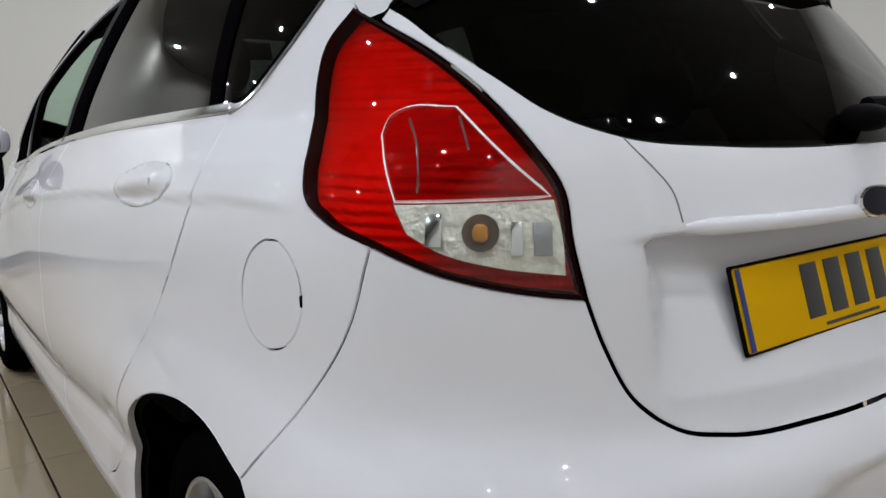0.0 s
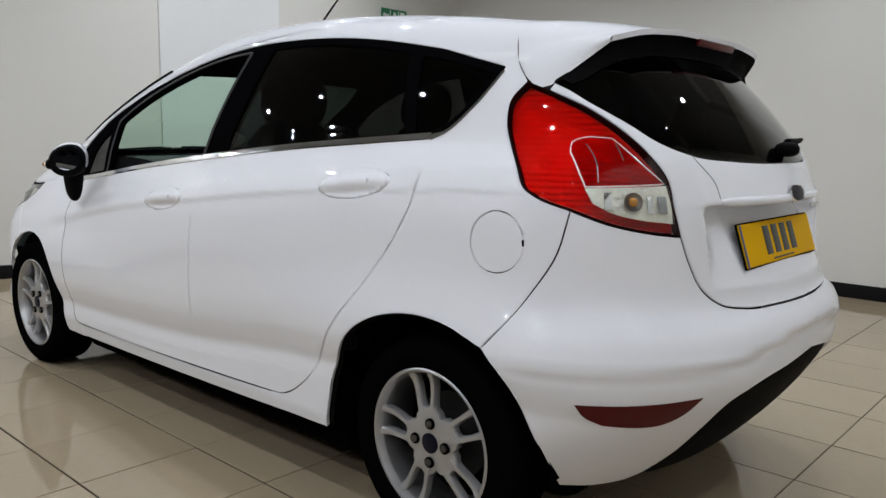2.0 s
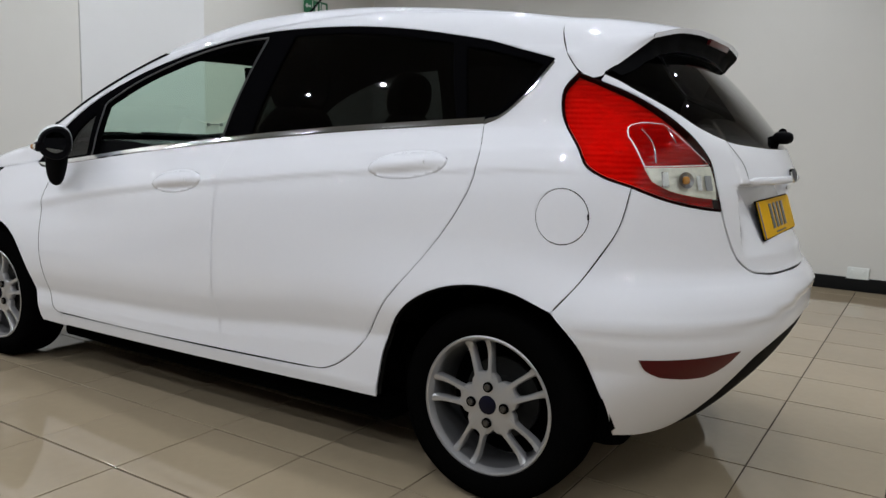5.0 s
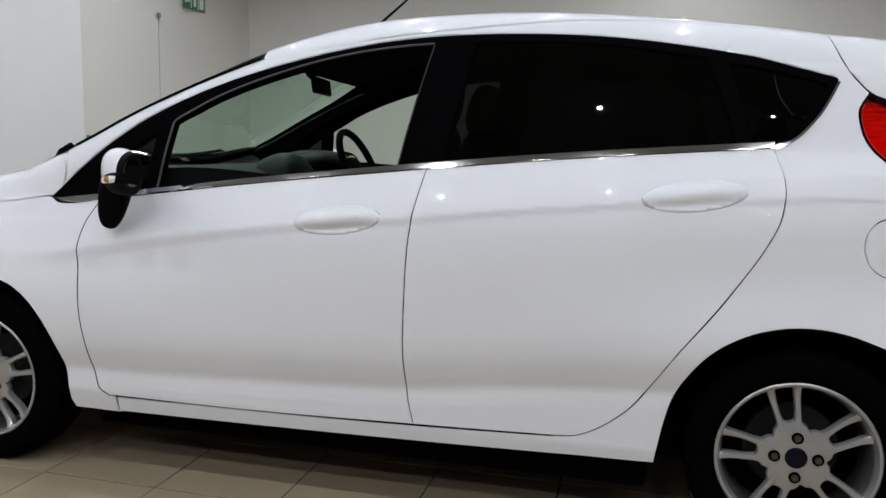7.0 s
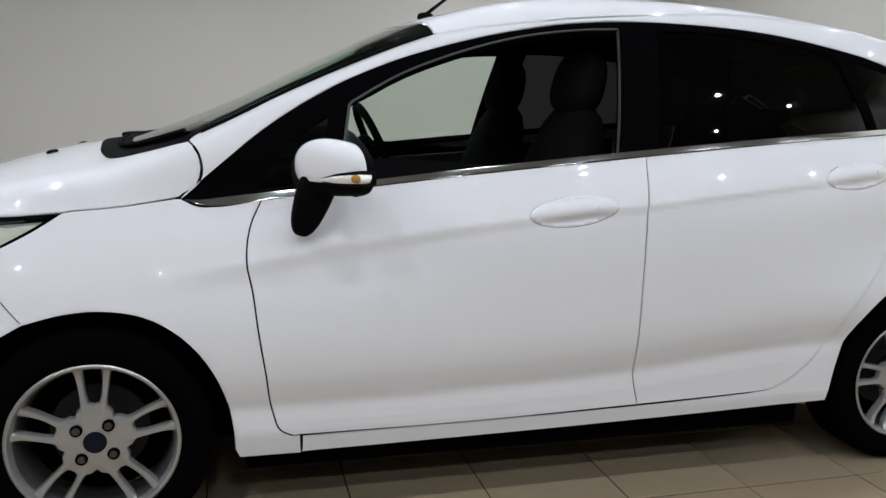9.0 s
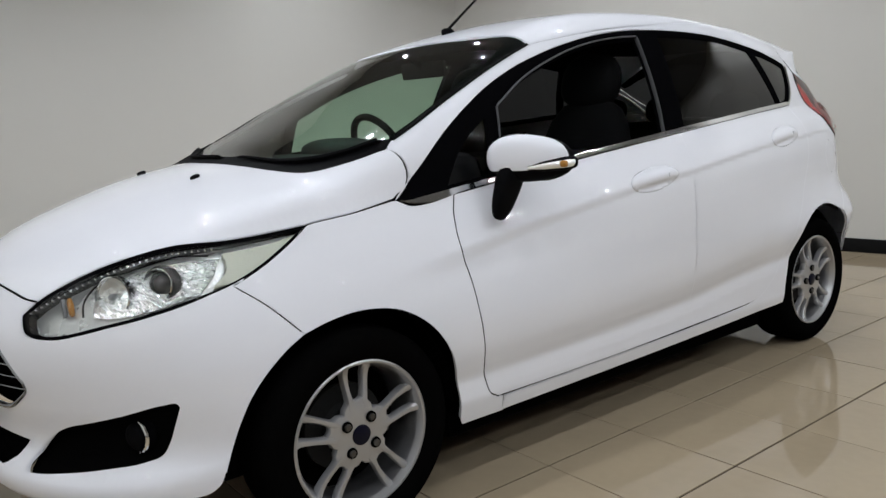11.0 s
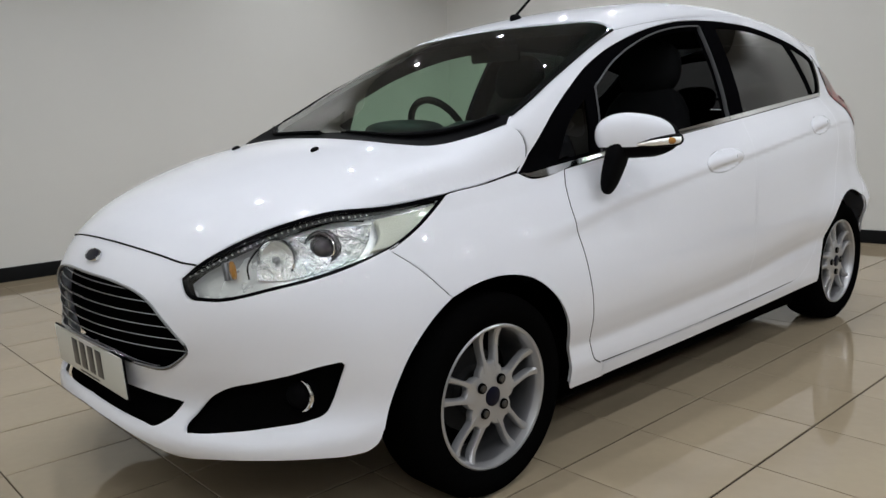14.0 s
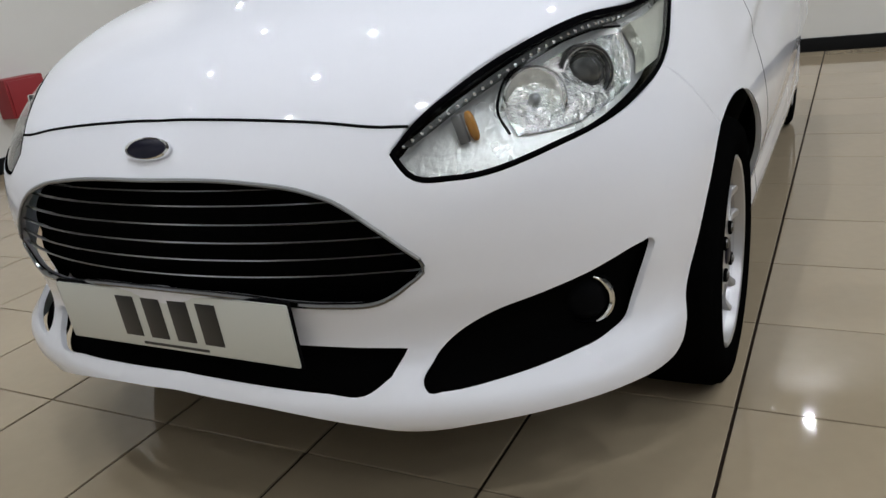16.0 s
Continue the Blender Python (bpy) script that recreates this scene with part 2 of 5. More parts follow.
def body(x, y, z, tail=True):
    """Signed: below zero inside the car's outer skin."""
    y = np.abs(y)
    a = y - side(x, z)
    fall = 1.0 * np.maximum(y - .54, 0) ** 2 * np.clip((.95 - x) / .4, 0, 1)
    b = (z - smax(HOOD(x) - HOODCROWN(x) * y * y, TOP(x) - CROWN(x) * y * y - fall, .03)) * .9
    f = (NOSE(z) + (.40 - .09 / (1 + np.exp((z - .318) / .010))) * y ** 2 + .34 * y ** 4) - x
    # the plate's hollow under the tailgate's grip bar
    hollow = np.clip((z - .735) / .19, 0, 1) / (1 + np.exp((z - .931) / .0025)) / (1 + np.exp((y - .375) / .016))
    field = .006 / (1 + np.exp((y - .395) / .004)) / (1 + np.exp((.74 - z) / .02))
    bed = .40 * np.maximum(.075 - y * y, 0) / (1 + np.exp((z - .931) / .0025)) / (1 + np.exp((.762 - z) / .010))
    r = x - (TAIL(z) - BOW(z) * y ** 2 - .50 * y ** 4 - .085 * hollow - field - bed)
    # the rear bumper's soft ledge above its reflectors
    zc = .572 + .055 * np.exp(-(y / .35) ** 2)
    k = np.clip((z - zc + .030) / .036, 0, 1)
    ledge = .011 * k * k * (3 - 2 * k) * np.exp(-np.maximum(z - zc, 0) / .07) / (1 + np.exp(np.clip((2.76 - x) / .03, -50, 50)))
    a, r = a - ledge, r - ledge
    v = smax(a, b, .11)
    v = smax(v, f * .9, .20)
    return smax(v, r * .9, .14) if tail else v


def cast(o, d, far=6.0, tail=True):
    """Where rays from outside first meet the skin, as an array of places (nan: missed)."""
    o, d = np.asarray(o, float), np.asarray(d, float)
    o, d = np.broadcast_arrays(o, d)
    t = np.zeros(len(o))
    for _ in range(140):
        p = o + d * t[:, None]
        v = body(p[:, 0], p[:, 1], p[:, 2], tail)
        t = np.where(t < far, t + np.clip(v * .6, -.05, .3), t)
    for _ in range(4):
        p, q = o + d * t[:, None], o + d * (t[:, None] + 1e-4)
        v = body(p[:, 0], p[:, 1], p[:, 2], tail)
        g = (body(q[:, 0], q[:, 1], q[:, 2], tail) - v) / 1e-4
        t = np.where(np.abs(v) < .01, t - np.clip(v / np.where(np.abs(g) < .05, -.05, g), -.01, .01), t)
    p = o + d * t[:, None]
    p[np.abs(body(p[:, 0], p[:, 1], p[:, 2], tail)) > .004] = np.nan
    return p


def normal(p, tail=True):
    e = 2e-3
    g = np.stack([body(*(p + e * k).T, tail) - body(*(p - e * k).T, tail) for k in np.eye(3)], 1)
    return g / np.linalg.norm(g, axis=1)[:, None]


# ---- trimmed panels on the body ----
from mathutils.geometry import delaunay_2d_cdt

HUB_R, HUB_F, FAN_R, FAN_F = 2.35, .10, .75, .85


def belt_ray(u):
    """Rays for the chart that runs round the car: straight in along the side, fanned at both ends."""
    u = np.asarray(u, float)
    th = np.where(u > HUB_R, (u - HUB_R) / FAN_R, np.where(u < HUB_F, -(HUB_F - u) / FAN_F, 0))
    c = np.where(u > HUB_R, HUB_R, np.where(u < HUB_F, HUB_F, u))
    d = np.stack([np.sin(th), -np.cos(th)], 1)
    return c, d


def belt(p, tail=True):
    p = np.asarray(p, float)
    c, d = belt_ray(p[:, 0])
    o = np.stack([c + 1.9 * d[:, 0], 1.9 * d[:, 1], p[:, 1]], 1)
    return cast(o, np.stack([-d[:, 0], -d[:, 1], 0 * c], 1), tail=tail)


def top(p, tail=True):
    p = np.asarray(p, float)
    return cast(np.stack([p[:, 0], p[:, 1], 0 * p[:, 0] + 2.2], 1), np.array([[0, 0, -1.0]]), tail=tail)


def front(p, tail=True):
    p = np.asarray(p, float)
    return cast(np.stack([0 * p[:, 0] - 2, p[:, 0], p[:, 1]], 1), np.array([[1.0, 0, 0]]), tail=tail)


def rear(p, tail=True):
    p = np.asarray(p, float)
    return cast(np.stack([0 * p[:, 0] + 4.6, p[:, 0], p[:, 1]], 1), np.array([[-1.0, 0, 0]]), tail=tail)


def to_belt(q):
    """Chart places (u, z) of places on the left of the car."""
    x, y, z = np.asarray(q, float).T
    u = np.where(x > HUB_R, HUB_R + FAN_R * np.arctan2(x - HUB_R, -y), np.where(x < HUB_F, HUB_F - FAN_F * np.arctan2(HUB_F - x, -y), x))
    return [tuple(v) for v in np.stack([u, z], 1)]


def spline(points, step=.012):
    """Points along a smooth line through the given ones (two: straight)."""
    p = np.array(points, float)
    if len(p) == 2:
        k = max(2, int(np.ceil(np.linalg.norm(p[1] - p[0]) / step)) + 1)
        return p[0] + (p[1] - p[0]) * np.linspace(0, 1, k)[:, None]
    s = np.concatenate([[0], np.cumsum(np.maximum(np.linalg.norm(np.diff(p, axis=0), axis=1), 1e-6))])
    k = max(3, int(np.ceil(s[-1] / step)) + 1)
    t = np.linspace(0, s[-1], k)
    return np.stack([curve(np.stack([s, p[:, i]], 1))(t) for i in range(p.shape[1])], 1)


def loop(*runs, step=.012):
    """A closed outline out of smooth runs that meet at corners."""
    out = []
    for r in runs:
        q = spline(r, step)
        for v in q:
            if not out or np.hypot(*(v - out[-1])) > step * .25:
                out.append(v)
    if np.hypot(*(out[0] - out[-1])) < step * .25:
        out.pop()
    return np.array(out)


def inside(p, poly):
    x, y = p[:, 0][:, None], p[:, 1][:, None]
    a, b = poly, np.roll(poly, -1, 0)
    cross = (a[:, 1] > y) != (b[:, 1] > y)
    at = a[:, 0] + (y - a[:, 1]) / np.where(b[:, 1] == a[:, 1], 1e-9, b[:, 1] - a[:, 1]) * (b[:, 0] - a[:, 0])
    return (np.sum(cross & (x < at), 1) % 2) == 1


def shrink(poly, gap):
    a, b = np.roll(poly, 1, 0), np.roll(poly, -1, 0)
    t = b - a
    n = np.stack([-t[:, 1], t[:, 0]], 1) / np.maximum(np.linalg.norm(t, axis=1), 1e-9)[:, None]
    area = np.sum(poly[:, 0] * b[:, 1] - b[:, 0] * poly[:, 1])
    return poly + n * gap * (1 if area > 0 else -1)


def skin(outline, chart=belt, holes=(), gap=.0022, step=.022, depth=.006, offset=0.0, centre=None, tail=True, lift=None):
    """Vertices, faces and normals of a panel cut out of the body, with its edges turned in.
    centre: the first coordinate of the mirror line, where no edge is turned. offset: proud of the body."""
    rings = [np.asarray(outline)] + [np.asarray(h) for h in holes]
    cut = [shrink(r, gap if i == 0 else -gap) for i, r in enumerate(rings)]
    if centre is not None:
        for c, r in zip(cut, rings):
            at = np.abs(r[:, 0] - centre) < 2e-3
            c[at, 0] = centre
    lo, hi = cut[0].min(0), cut[0].max(0)
    gx, gy = np.meshgrid(np.arange(lo[0], hi[0], step), np.arange(lo[1], hi[1], step * .866))
    gx[1::2] += step / 2
    g = np.stack([gx.ravel(), gy.ravel()], 1)
    g = g[inside(g, cut[0])]
    for h in cut[1:]:
        g = g[~inside(g, h)]
    edge = np.concatenate(cut)
    near = np.array([np.min(np.sum((edge - v) ** 2, 1)) for v in g]) if len(g) else np.zeros(0)
    g = g[near > (step * .45) ** 2] if len(g) else g
    verts, edges, at = [], [], 0
    for c in cut:
        k = len(c)
        verts += [Vector(v) for v in c]
        edges += [(at + i, at + (i + 1) % k) for i in range(k)]
        at += k
    verts += [Vector(v) for v in g]
    v2, _, f2, *_ = delaunay_2d_cdt(verts, edges, [], 0, 1e-6)
    v2 = np.array([tuple(v) for v in v2])
    f2 = np.array([f for f in f2 if len(f) == 3])
    mid = v2[f2].mean(1)
    keep = inside(mid, cut[0])
    for h in cut[1:]:
        keep &= ~inside(mid, h)
    f2 = f2[keep]
    a, b, c = v2[f2[:, 0]], v2[f2[:, 1]], v2[f2[:, 2]]
    flip = (b[:, 0] - a[:, 0]) * (c[:, 1] - a[:, 1]) - (b[:, 1] - a[:, 1]) * (c[:, 0] - a[:, 0]) < 0
    f2[flip] = f2[flip][:, ::-1]
    p = chart(v2, tail) if lift is None else lift(v2)
    bad = np.isnan(p[:, 0])
    f2 = f2[~bad[f2].any(1)]
    p[bad] = 0
    n = normal(p, tail)
    n[bad] = (0, 0, 1)
    fn = np.cross(p[f2[:, 1]] - p[f2[:, 0]], p[f2[:, 2]] - p[f2[:, 0]])
    wrong = np.sum(fn * n[f2[:, 0]], 1) < 0
    f2[wrong] = f2[wrong][:, ::-1]
    p = p + n * offset
    # turned-in edges
    count = {}
    for f in f2:
        for i in range(3):
            e = (f[i], f[(i + 1) % 3])
            count[e] = count.get(e, 0) + 1
    rim = [e for e in count if (e[1], e[0]) not in count]
    if centre is not None:
        rim = [e for e in rim if not (abs(v2[e[0], 0] - centre) < 1e-4 and abs(v2[e[1], 0] - centre) < 1e-4)]
    faces = [tuple(f) for f in f2]
    if depth:
        ids = {}
        extra, en = [], []
        for e in rim:
            for i in e:
                if i not in ids:
                    ids[i] = len(p) + len(extra)
                    extra.append(p[i] - n[i] * depth)
                    en.append(n[i])
        faces += [(e[1], e[0], ids[e[0]], ids[e[1]]) for e in rim]
        if extra:
            p, n = np.concatenate([p, extra]), np.concatenate([n, en])
    return p, faces, n


def both(s):
    """The left half and its mirror image in one, for panels that cross the middle."""
    p, f, n = s
    k = len(p)
    m = np.array([1, -1, 1])
    return np.concatenate([p, p * m]), f + [tuple(i + k for i in g[::-1]) for g in f], np.concatenate([n, n * m])


def right(s):
    p, f, n = s
    m = np.array([1, -1, 1])
    return p * m, [g[::-1] for g in f], n * m


def mesh_of(name, s, mat, merge=False):
    p, f, n = s
    me = bpy.data.meshes.new(name)
    if merge:
        q, inv = {}, []
        for i, v in enumerate(p):
            key = (round(v[0], 5), round(abs(v[1]) if abs(v[1]) < 1e-4 else v[1], 5), round(v[2], 5))
            inv.append(q.setdefault(key, i))
        f = [tuple(inv[i] for i in g) for g in f]
        f = [g for g in f if len(set(g)) == len(g)]
    me.from_pydata([tuple(map(float, v)) for v in p], [], [tuple(map(int, g)) for g in f])
    me.materials.append(mat)
    me.polygons.foreach_set("use_smooth", [True] * len(me.polygons))
    me.normals_split_custom_set_from_vertices([tuple(map(float, v)) for v in n])
    me.update()
    return me


def part(name, bm, mat, parent=None, label="", smooth=True):
    """Link a bmesh, or a mesh, as one object under a thing or a part."""
    if isinstance(bm, bmesh.types.BMesh):
        me = bpy.data.meshes.new(name)
        bm.to_mesh(me)
        bm.free()
        me.materials.append(mat)
        if smooth:
            me.polygons.foreach_set("use_smooth", [True] * len(me.polygons))
            me.set_sharp_from_angle(angle=radians(38))
    else:
        me = bm
    ob = new(name, me)
    ob.parent = parent
    if label:
        tagged(ob, label)
    return ob


def panel(name, s, mat, parent, label="", merge=False):
    return part(name, mesh_of(name, s, mat, merge), mat, parent, label)


def pair(name, s, mat, parent, label=""):
    """The same panel on both sides of the car: the left one is returned first."""
    return panel(name, s, mat, parent, label), panel(name, right(s), mat, parent, label)


def tube(points, r, sides=8, closed=False, flat=1.0, up=(0, 0, 1)):
    """A round or flattened bar along a line of places."""
    p = np.array(points, float)
    bm = bmesh.new()
    rings = []
    k = len(p)
    rs = np.broadcast_to(np.asarray(r, float), (k,))
    for i in range(k):
        a, b = (p[(i - 1) % k], p[(i + 1) % k]) if closed else (p[max(i - 1, 0)], p[min(i + 1, k - 1)])
        t = Vector(b - a).normalized()
        x = t.cross(Vector(up))
        x = x.normalized() if x.length > 1e-4 else t.orthogonal().normalized()
        y = x.cross(t).normalized()
        rings.append([bm.verts.new(Vector(p[i]) + x * math.cos(w) * rs[i] + y * math.sin(w) * rs[i] * flat)
                      for w in [2 * math.pi * j / sides for j in range(sides)]])
    for i in range(k if closed else k - 1):
        for j in range(sides):
            bm.faces.new((rings[i][j], rings[i][(j + 1) % sides], rings[(i + 1) % k][(j + 1) % sides], rings[(i + 1) % k][j]))
    if not closed:
        bm.faces.new(rings[0][::-1])
        bm.faces.new(rings[-1])
    bmesh.ops.recalc_face_normals(bm, faces=bm.faces)
    return bm


def lathe(profile, sides=48, axis="y", closed=False):
    """A turned shape: (distance from the axis, place along it) pairs spun round y or z."""
    bm = bmesh.new()
    rings = []
    for r, h in profile:
        rings.append([bm.verts.new((r * math.cos(w), h, r * math.sin(w)) if axis == "y" else (r * math.cos(w), r * math.sin(w), h))
                      for w in [2 * math.pi * j / sides for j in range(sides)]] if r > 1e-6 else
                     [bm.verts.new((0, h, 0) if axis == "y" else (0, 0, h))])
    pairs = list(zip(rings, rings[1:])) + ([(rings[-1], rings[0])] if closed else [])
    for a, b in pairs:
        for j in range(sides):
            q = [a[j % len(a)], a[(j + 1) % len(a)], b[(j + 1) % len(b)], b[j % len(b)]]
            q = [v for i, v in enumerate(q) if v not in q[:i]]
            if len(q) > 2:
                bm.faces.new(q)
    bmesh.ops.recalc_face_normals(bm, faces=bm.faces)
    return bm


def box(size, at=(0, 0, 0), bevel=0.0, turn=(0, 0, 0), segments=2):
    bm = bmesh.new()
    bmesh.ops.create_cube(bm, size=1)
    bmesh.ops.scale(bm, vec=size, verts=bm.verts)
    if bevel:
        bmesh.ops.bevel(bm, geom=bm.edges[:], offset=bevel, segments=segments, affect="EDGES", profile=.6)
    bmesh.ops.transform(bm, matrix=pose(*at, *turn), verts=bm.verts)
    return bm


def join(*bms):
    out = bmesh.new()
    for b in bms:
        me = bpy.data.meshes.new("tmp")
        b.to_mesh(me)
        b.free()
        out.from_mesh(me)
        bpy.data.meshes.remove(me)
    return out


def blob(size, at=(0, 0, 0), power=2.6, turn=(0, 0, 0), n=20, taper=0.0):
    """A cushion-like rounded body: a superellipsoid, narrowed to its top by taper."""
    bm = bmesh.new()
    bmesh.ops.create_uvsphere(bm, u_segments=n, v_segments=n // 2 + 2, radius=1)
    for v in bm.verts:
        c = v.co
        w = sum(abs(a) ** power for a in c) ** (1 / power)
        c /= w
        k = 1 - taper * (c.z * .5 + .5)
        v.co = (c.x * size[0] / 2 * k, c.y * size[1] / 2 * k, c.z * size[2] / 2)
    bmesh.ops.transform(bm, matrix=pose(*at, *turn), verts=bm.verts)
    return bm


# ---- the car ----
car = tagged(new("car"), "white five-door hatchback car parked on the tiled floor", "car")

# shared lines of the body, in the chart that runs round it
TIP = (.213, .881)
ARCH_F = [(.335, .235), (.332, .29), (.318, .37), (.285, .46), (.222, .545), (.135, .602), (.031, .621), (-.074, .613), (-.155, .592)]
ARCH_F2 = [(-.155, .592), (-.205, .562), (-.285, .480), (-.331, .390), (-.353, .330), (-.363, .295)]
ARCH_R = [(2.133, .250), (2.14, .298), (2.179, .451), (2.262, .566), (2.355, .619), (2.448, .639), (2.556, .630), (2.656, .592)]
ARCH_R2 = [(2.656, .592), (2.718, .513), (2.784, .368), (2.834, .240)]
SEAM_F = [(.410, .880), (.380, .815), (.370, .73), (.383, .658), (.394, .57), (.412, .45), (.430, .335), (.448, .287), (.480, .268)]
SEAM_B = [(1.479, 1.003), (1.456, .85), (1.447, .64), (1.448, .45), (1.455, .36), (1.473, .285)]
SEAM_R = [(1.873, .297), (1.925, .302), (1.965, .318), (2.04, .370), (2.19, .573), (2.294, .706), (2.373, .825), (2.412, .911), (2.421, 1.0), (2.402, 1.080)]
STRIP = [(.300, .866), (.449, .884), (.99, .952), (1.479, 1.005), (1.9, 1.045), (2.319, 1.077), (2.402, 1.083)]
DLO_TOP = [TIP, (.30, .957), (.42, 1.058), (.6, 1.172), (.77, 1.248), (.93, 1.300), (1.1, 1.343), (1.3, 1.379), (1.5, 1.396), (1.75, 1.397), (2.0, 1.382), (2.26, 1.345), (2.433, 1.312), (2.607, 1.276)]
DLO_REAR = [(2.617, 1.262), (2.523, 1.161), (2.447, 1.103), (2.402, 1.086)]
LAMP_R_LEFT = [(2.706, 1.232), (2.658, 1.178), (2.656, 1.132), (2.706, 1.021), (2.728, .972), (2.757, .952), (2.832, .924)]
LAMP_R_LOW = [(2.832, .924), (2.912, .894), (3.010, .873), (3.070, .866)]
LAMP_R_RIGHT = [(3.070, .866), (3.055, .933), (3.046, .995), (3.012, 1.048), (2.951, 1.111), (2.880, 1.160), (2.778, 1.206), (2.706, 1.232)]
SEAM_BUMPER_R = [(2.656, .592), (2.752, .723), (2.804, .815), (2.832, .924)]
SEAM_GATE = [(3.070, .866), (3.092, .804), (3.130, .735), (3.180, .699), (3.235, .688), (3.375, .683), (3.528, .682)]
MID_R, MID_F = HUB_R + FAN_R * math.pi / 2, HUB_F - FAN_F * math.pi / 2
LAMP_F_TOP = [(-.826, .682), (-.795, .712), (-.707, .762), (-.575, .808), (-.477, .828), (-.311, .832), (-.098, .845)]
LAMP_F_LOW = [(-.098, .845), (-.173, .799), (-.294, .738), (-.438, .697), (-.580, .665), (-.742, .637), (-.800, .645), (-.826, .680)]
SEAM_BUMPER_F = [(-.318, .728), (-.242, .674), (-.155, .592)]
RAIL = [(.906, -.548), (1.3, -.535), (1.8, -.517), (2.2, -.475), (2.535, -.418)]
SCREEN_SIDE = [(.247, -.628), (.352, -.627), (.530, -.607), (.705, -.579), (.885, -.549)]
SPOILER_SEAM = [(2.535, -.418), (2.555, -.478), (2.62, -.535)]

rail = to_belt(top(spline(RAIL, .03)))
pillar = to_belt(top(spline(SCREEN_SIDE, .03)))
seam_s = to_belt(top(np.array([(2.535, -.418), (2.547, -.465)]))) + [(2.664, 1.290), (2.706, 1.232)]
cowl_seam = to_belt(top(np.array([(.2325, -.641), (.2500, -.668)]))) + [(.2645, .937), TIP]

HANDLES = ((1.239, .856), (2.198, .956))


def handle_ring(u, z, grow=0.0):
    """The oval of a door handle, leaning with the waist line."""
    a = math.atan2(.028, .256)
    w, h = .129 + grow, .0385 + grow
    return np.array([(u + w * math.cos(t) * math.cos(a) - h * math.sin(t) * math.sin(a), z + w * math.cos(t) * math.sin(a) + h * math.sin(t) * math.cos(a)) for t in np.linspace(0, 2 * math.pi, 56, endpoint=False)])


# panels on both sides
wing_top = to_belt(top(spline([(-.064, -.693), (.08, -.701), (.205, -.702)], .02)))
hole_free = loop(SEAM_BUMPER_F[::-1], [(-.318, .728), (-.294, .738), (-.173, .799), (-.098, .845)], [(-.098, .845)] + wing_top[1:] + [TIP], [TIP, (.25, .864), (.300, .863), (.410, .880)],
                 SEAM_F, [(.480, .268), (.500, .266)], [(.500, .266), (.503, .212)], [(.503, .212), (.345, .213)], [(.345, .213), ARCH_F[0]], ARCH_F)
pair("front_wing", skin(hole_free, step=.012), PAINT, car)
fd = loop(SEAM_F[::-1], STRIP[1:4], SEAM_B, [(1.473, .285), (.99, .272), (.480, .269)])
front_door, front_door_r = pair("front_door", skin(fd, step=.012, holes=[handle_ring(*HANDLES[0])]), PAINT, car)
rd = loop(SEAM_B[::-1], STRIP[3:], SEAM_R[::-1], [(1.873, .297), (1.473, .285)])
rear_door, rear_door_r = pair("rear_door", skin(rd, step=.012, holes=[handle_ring(*HANDLES[1])]), PAINT, car)
side_frame = loop([(.505, .216), (1.245, .228), (2.133, .250)], ARCH_R, SEAM_BUMPER_R, LAMP_R_LEFT[::-1], seam_s[::-1], rail[::-1], [rail[0], pillar[-1]], pillar[::-1], cowl_seam,
                  DLO_TOP, [DLO_TOP[-1], (2.622, 1.271), DLO_REAR[0]], DLO_REAR, [DLO_REAR[-1], SEAM_R[-1]], SEAM_R[::-1], [(1.873, .295), (1.473, .280), (.505, .264)], [(.505, .263), (.505, .213)])
FUEL = np.array([(2.670 + .0655 * math.cos(a), .841 + .074 * math.sin(a)) for a in np.linspace(0, 2 * math.pi, 40, endpoint=False)])
pair("body_side", skin(side_frame, holes=[FUEL], gap=.0018, step=.013), PAINT, car)
fuel = panel("fuel_flap", skin(FUEL, gap=.0012, depth=.01), PAINT, car)
part("catch", box((.006, .008, .017), tuple(belt([(2.7335, .843)])[0] + np.array([0, .003, 0])), .003), BLACK, fuel)
panel("body_panel", right(skin(FUEL, gap=-.003, depth=0, offset=-.001)), PAINT, car)

# bonnet, roof, tailgate, bumpers
lamp_edge = [(v[0], v[1]) for v in belt(spline(LAMP_F_TOP[1:], .012))]
HOOD_FRONT = [(-.7135, 0), (-.709, -.130), (-.701, -.220), (-.689, -.305), (-.6715, -.392), lamp_edge[0]]
hood = loop(HOOD_FRONT, lamp_edge, [lamp_edge[-1], (-.064, -.693)],
            [(-.064, -.693), (.08, -.701), (.205, -.702)], [(.205, -.702), (.262, -.689), (.248, -.668), (.230, -.642)], [(.230, -.642), (.131, -.606), (.045, -.530), (.006, -.42), (-.020, -.27), (-.044, 0)], [(-.044, 0), (-.7135, 0)])


def swap(o):
    return np.asarray(o)[:, ::-1]


def top_yx(p, tail=True):
    return top(np.asarray(p)[:, ::-1], tail)


panel("bonnet", both(skin(swap(hood), top_yx, centre=0.0, depth=.016, step=.010)), PAINT, car, merge=True)
roof = loop([(.838, 0), (.85, -.3), (.890, -.545)], [(.890, -.545), RAIL[0]], RAIL, [(2.535, -.418), (2.56, -.2), (2.565, 0)], [(2.565, 0), (.838, 0)])
panel("roof", both(skin(swap(roof), top_yx, centre=0.0)), PAINT, car, merge=True)

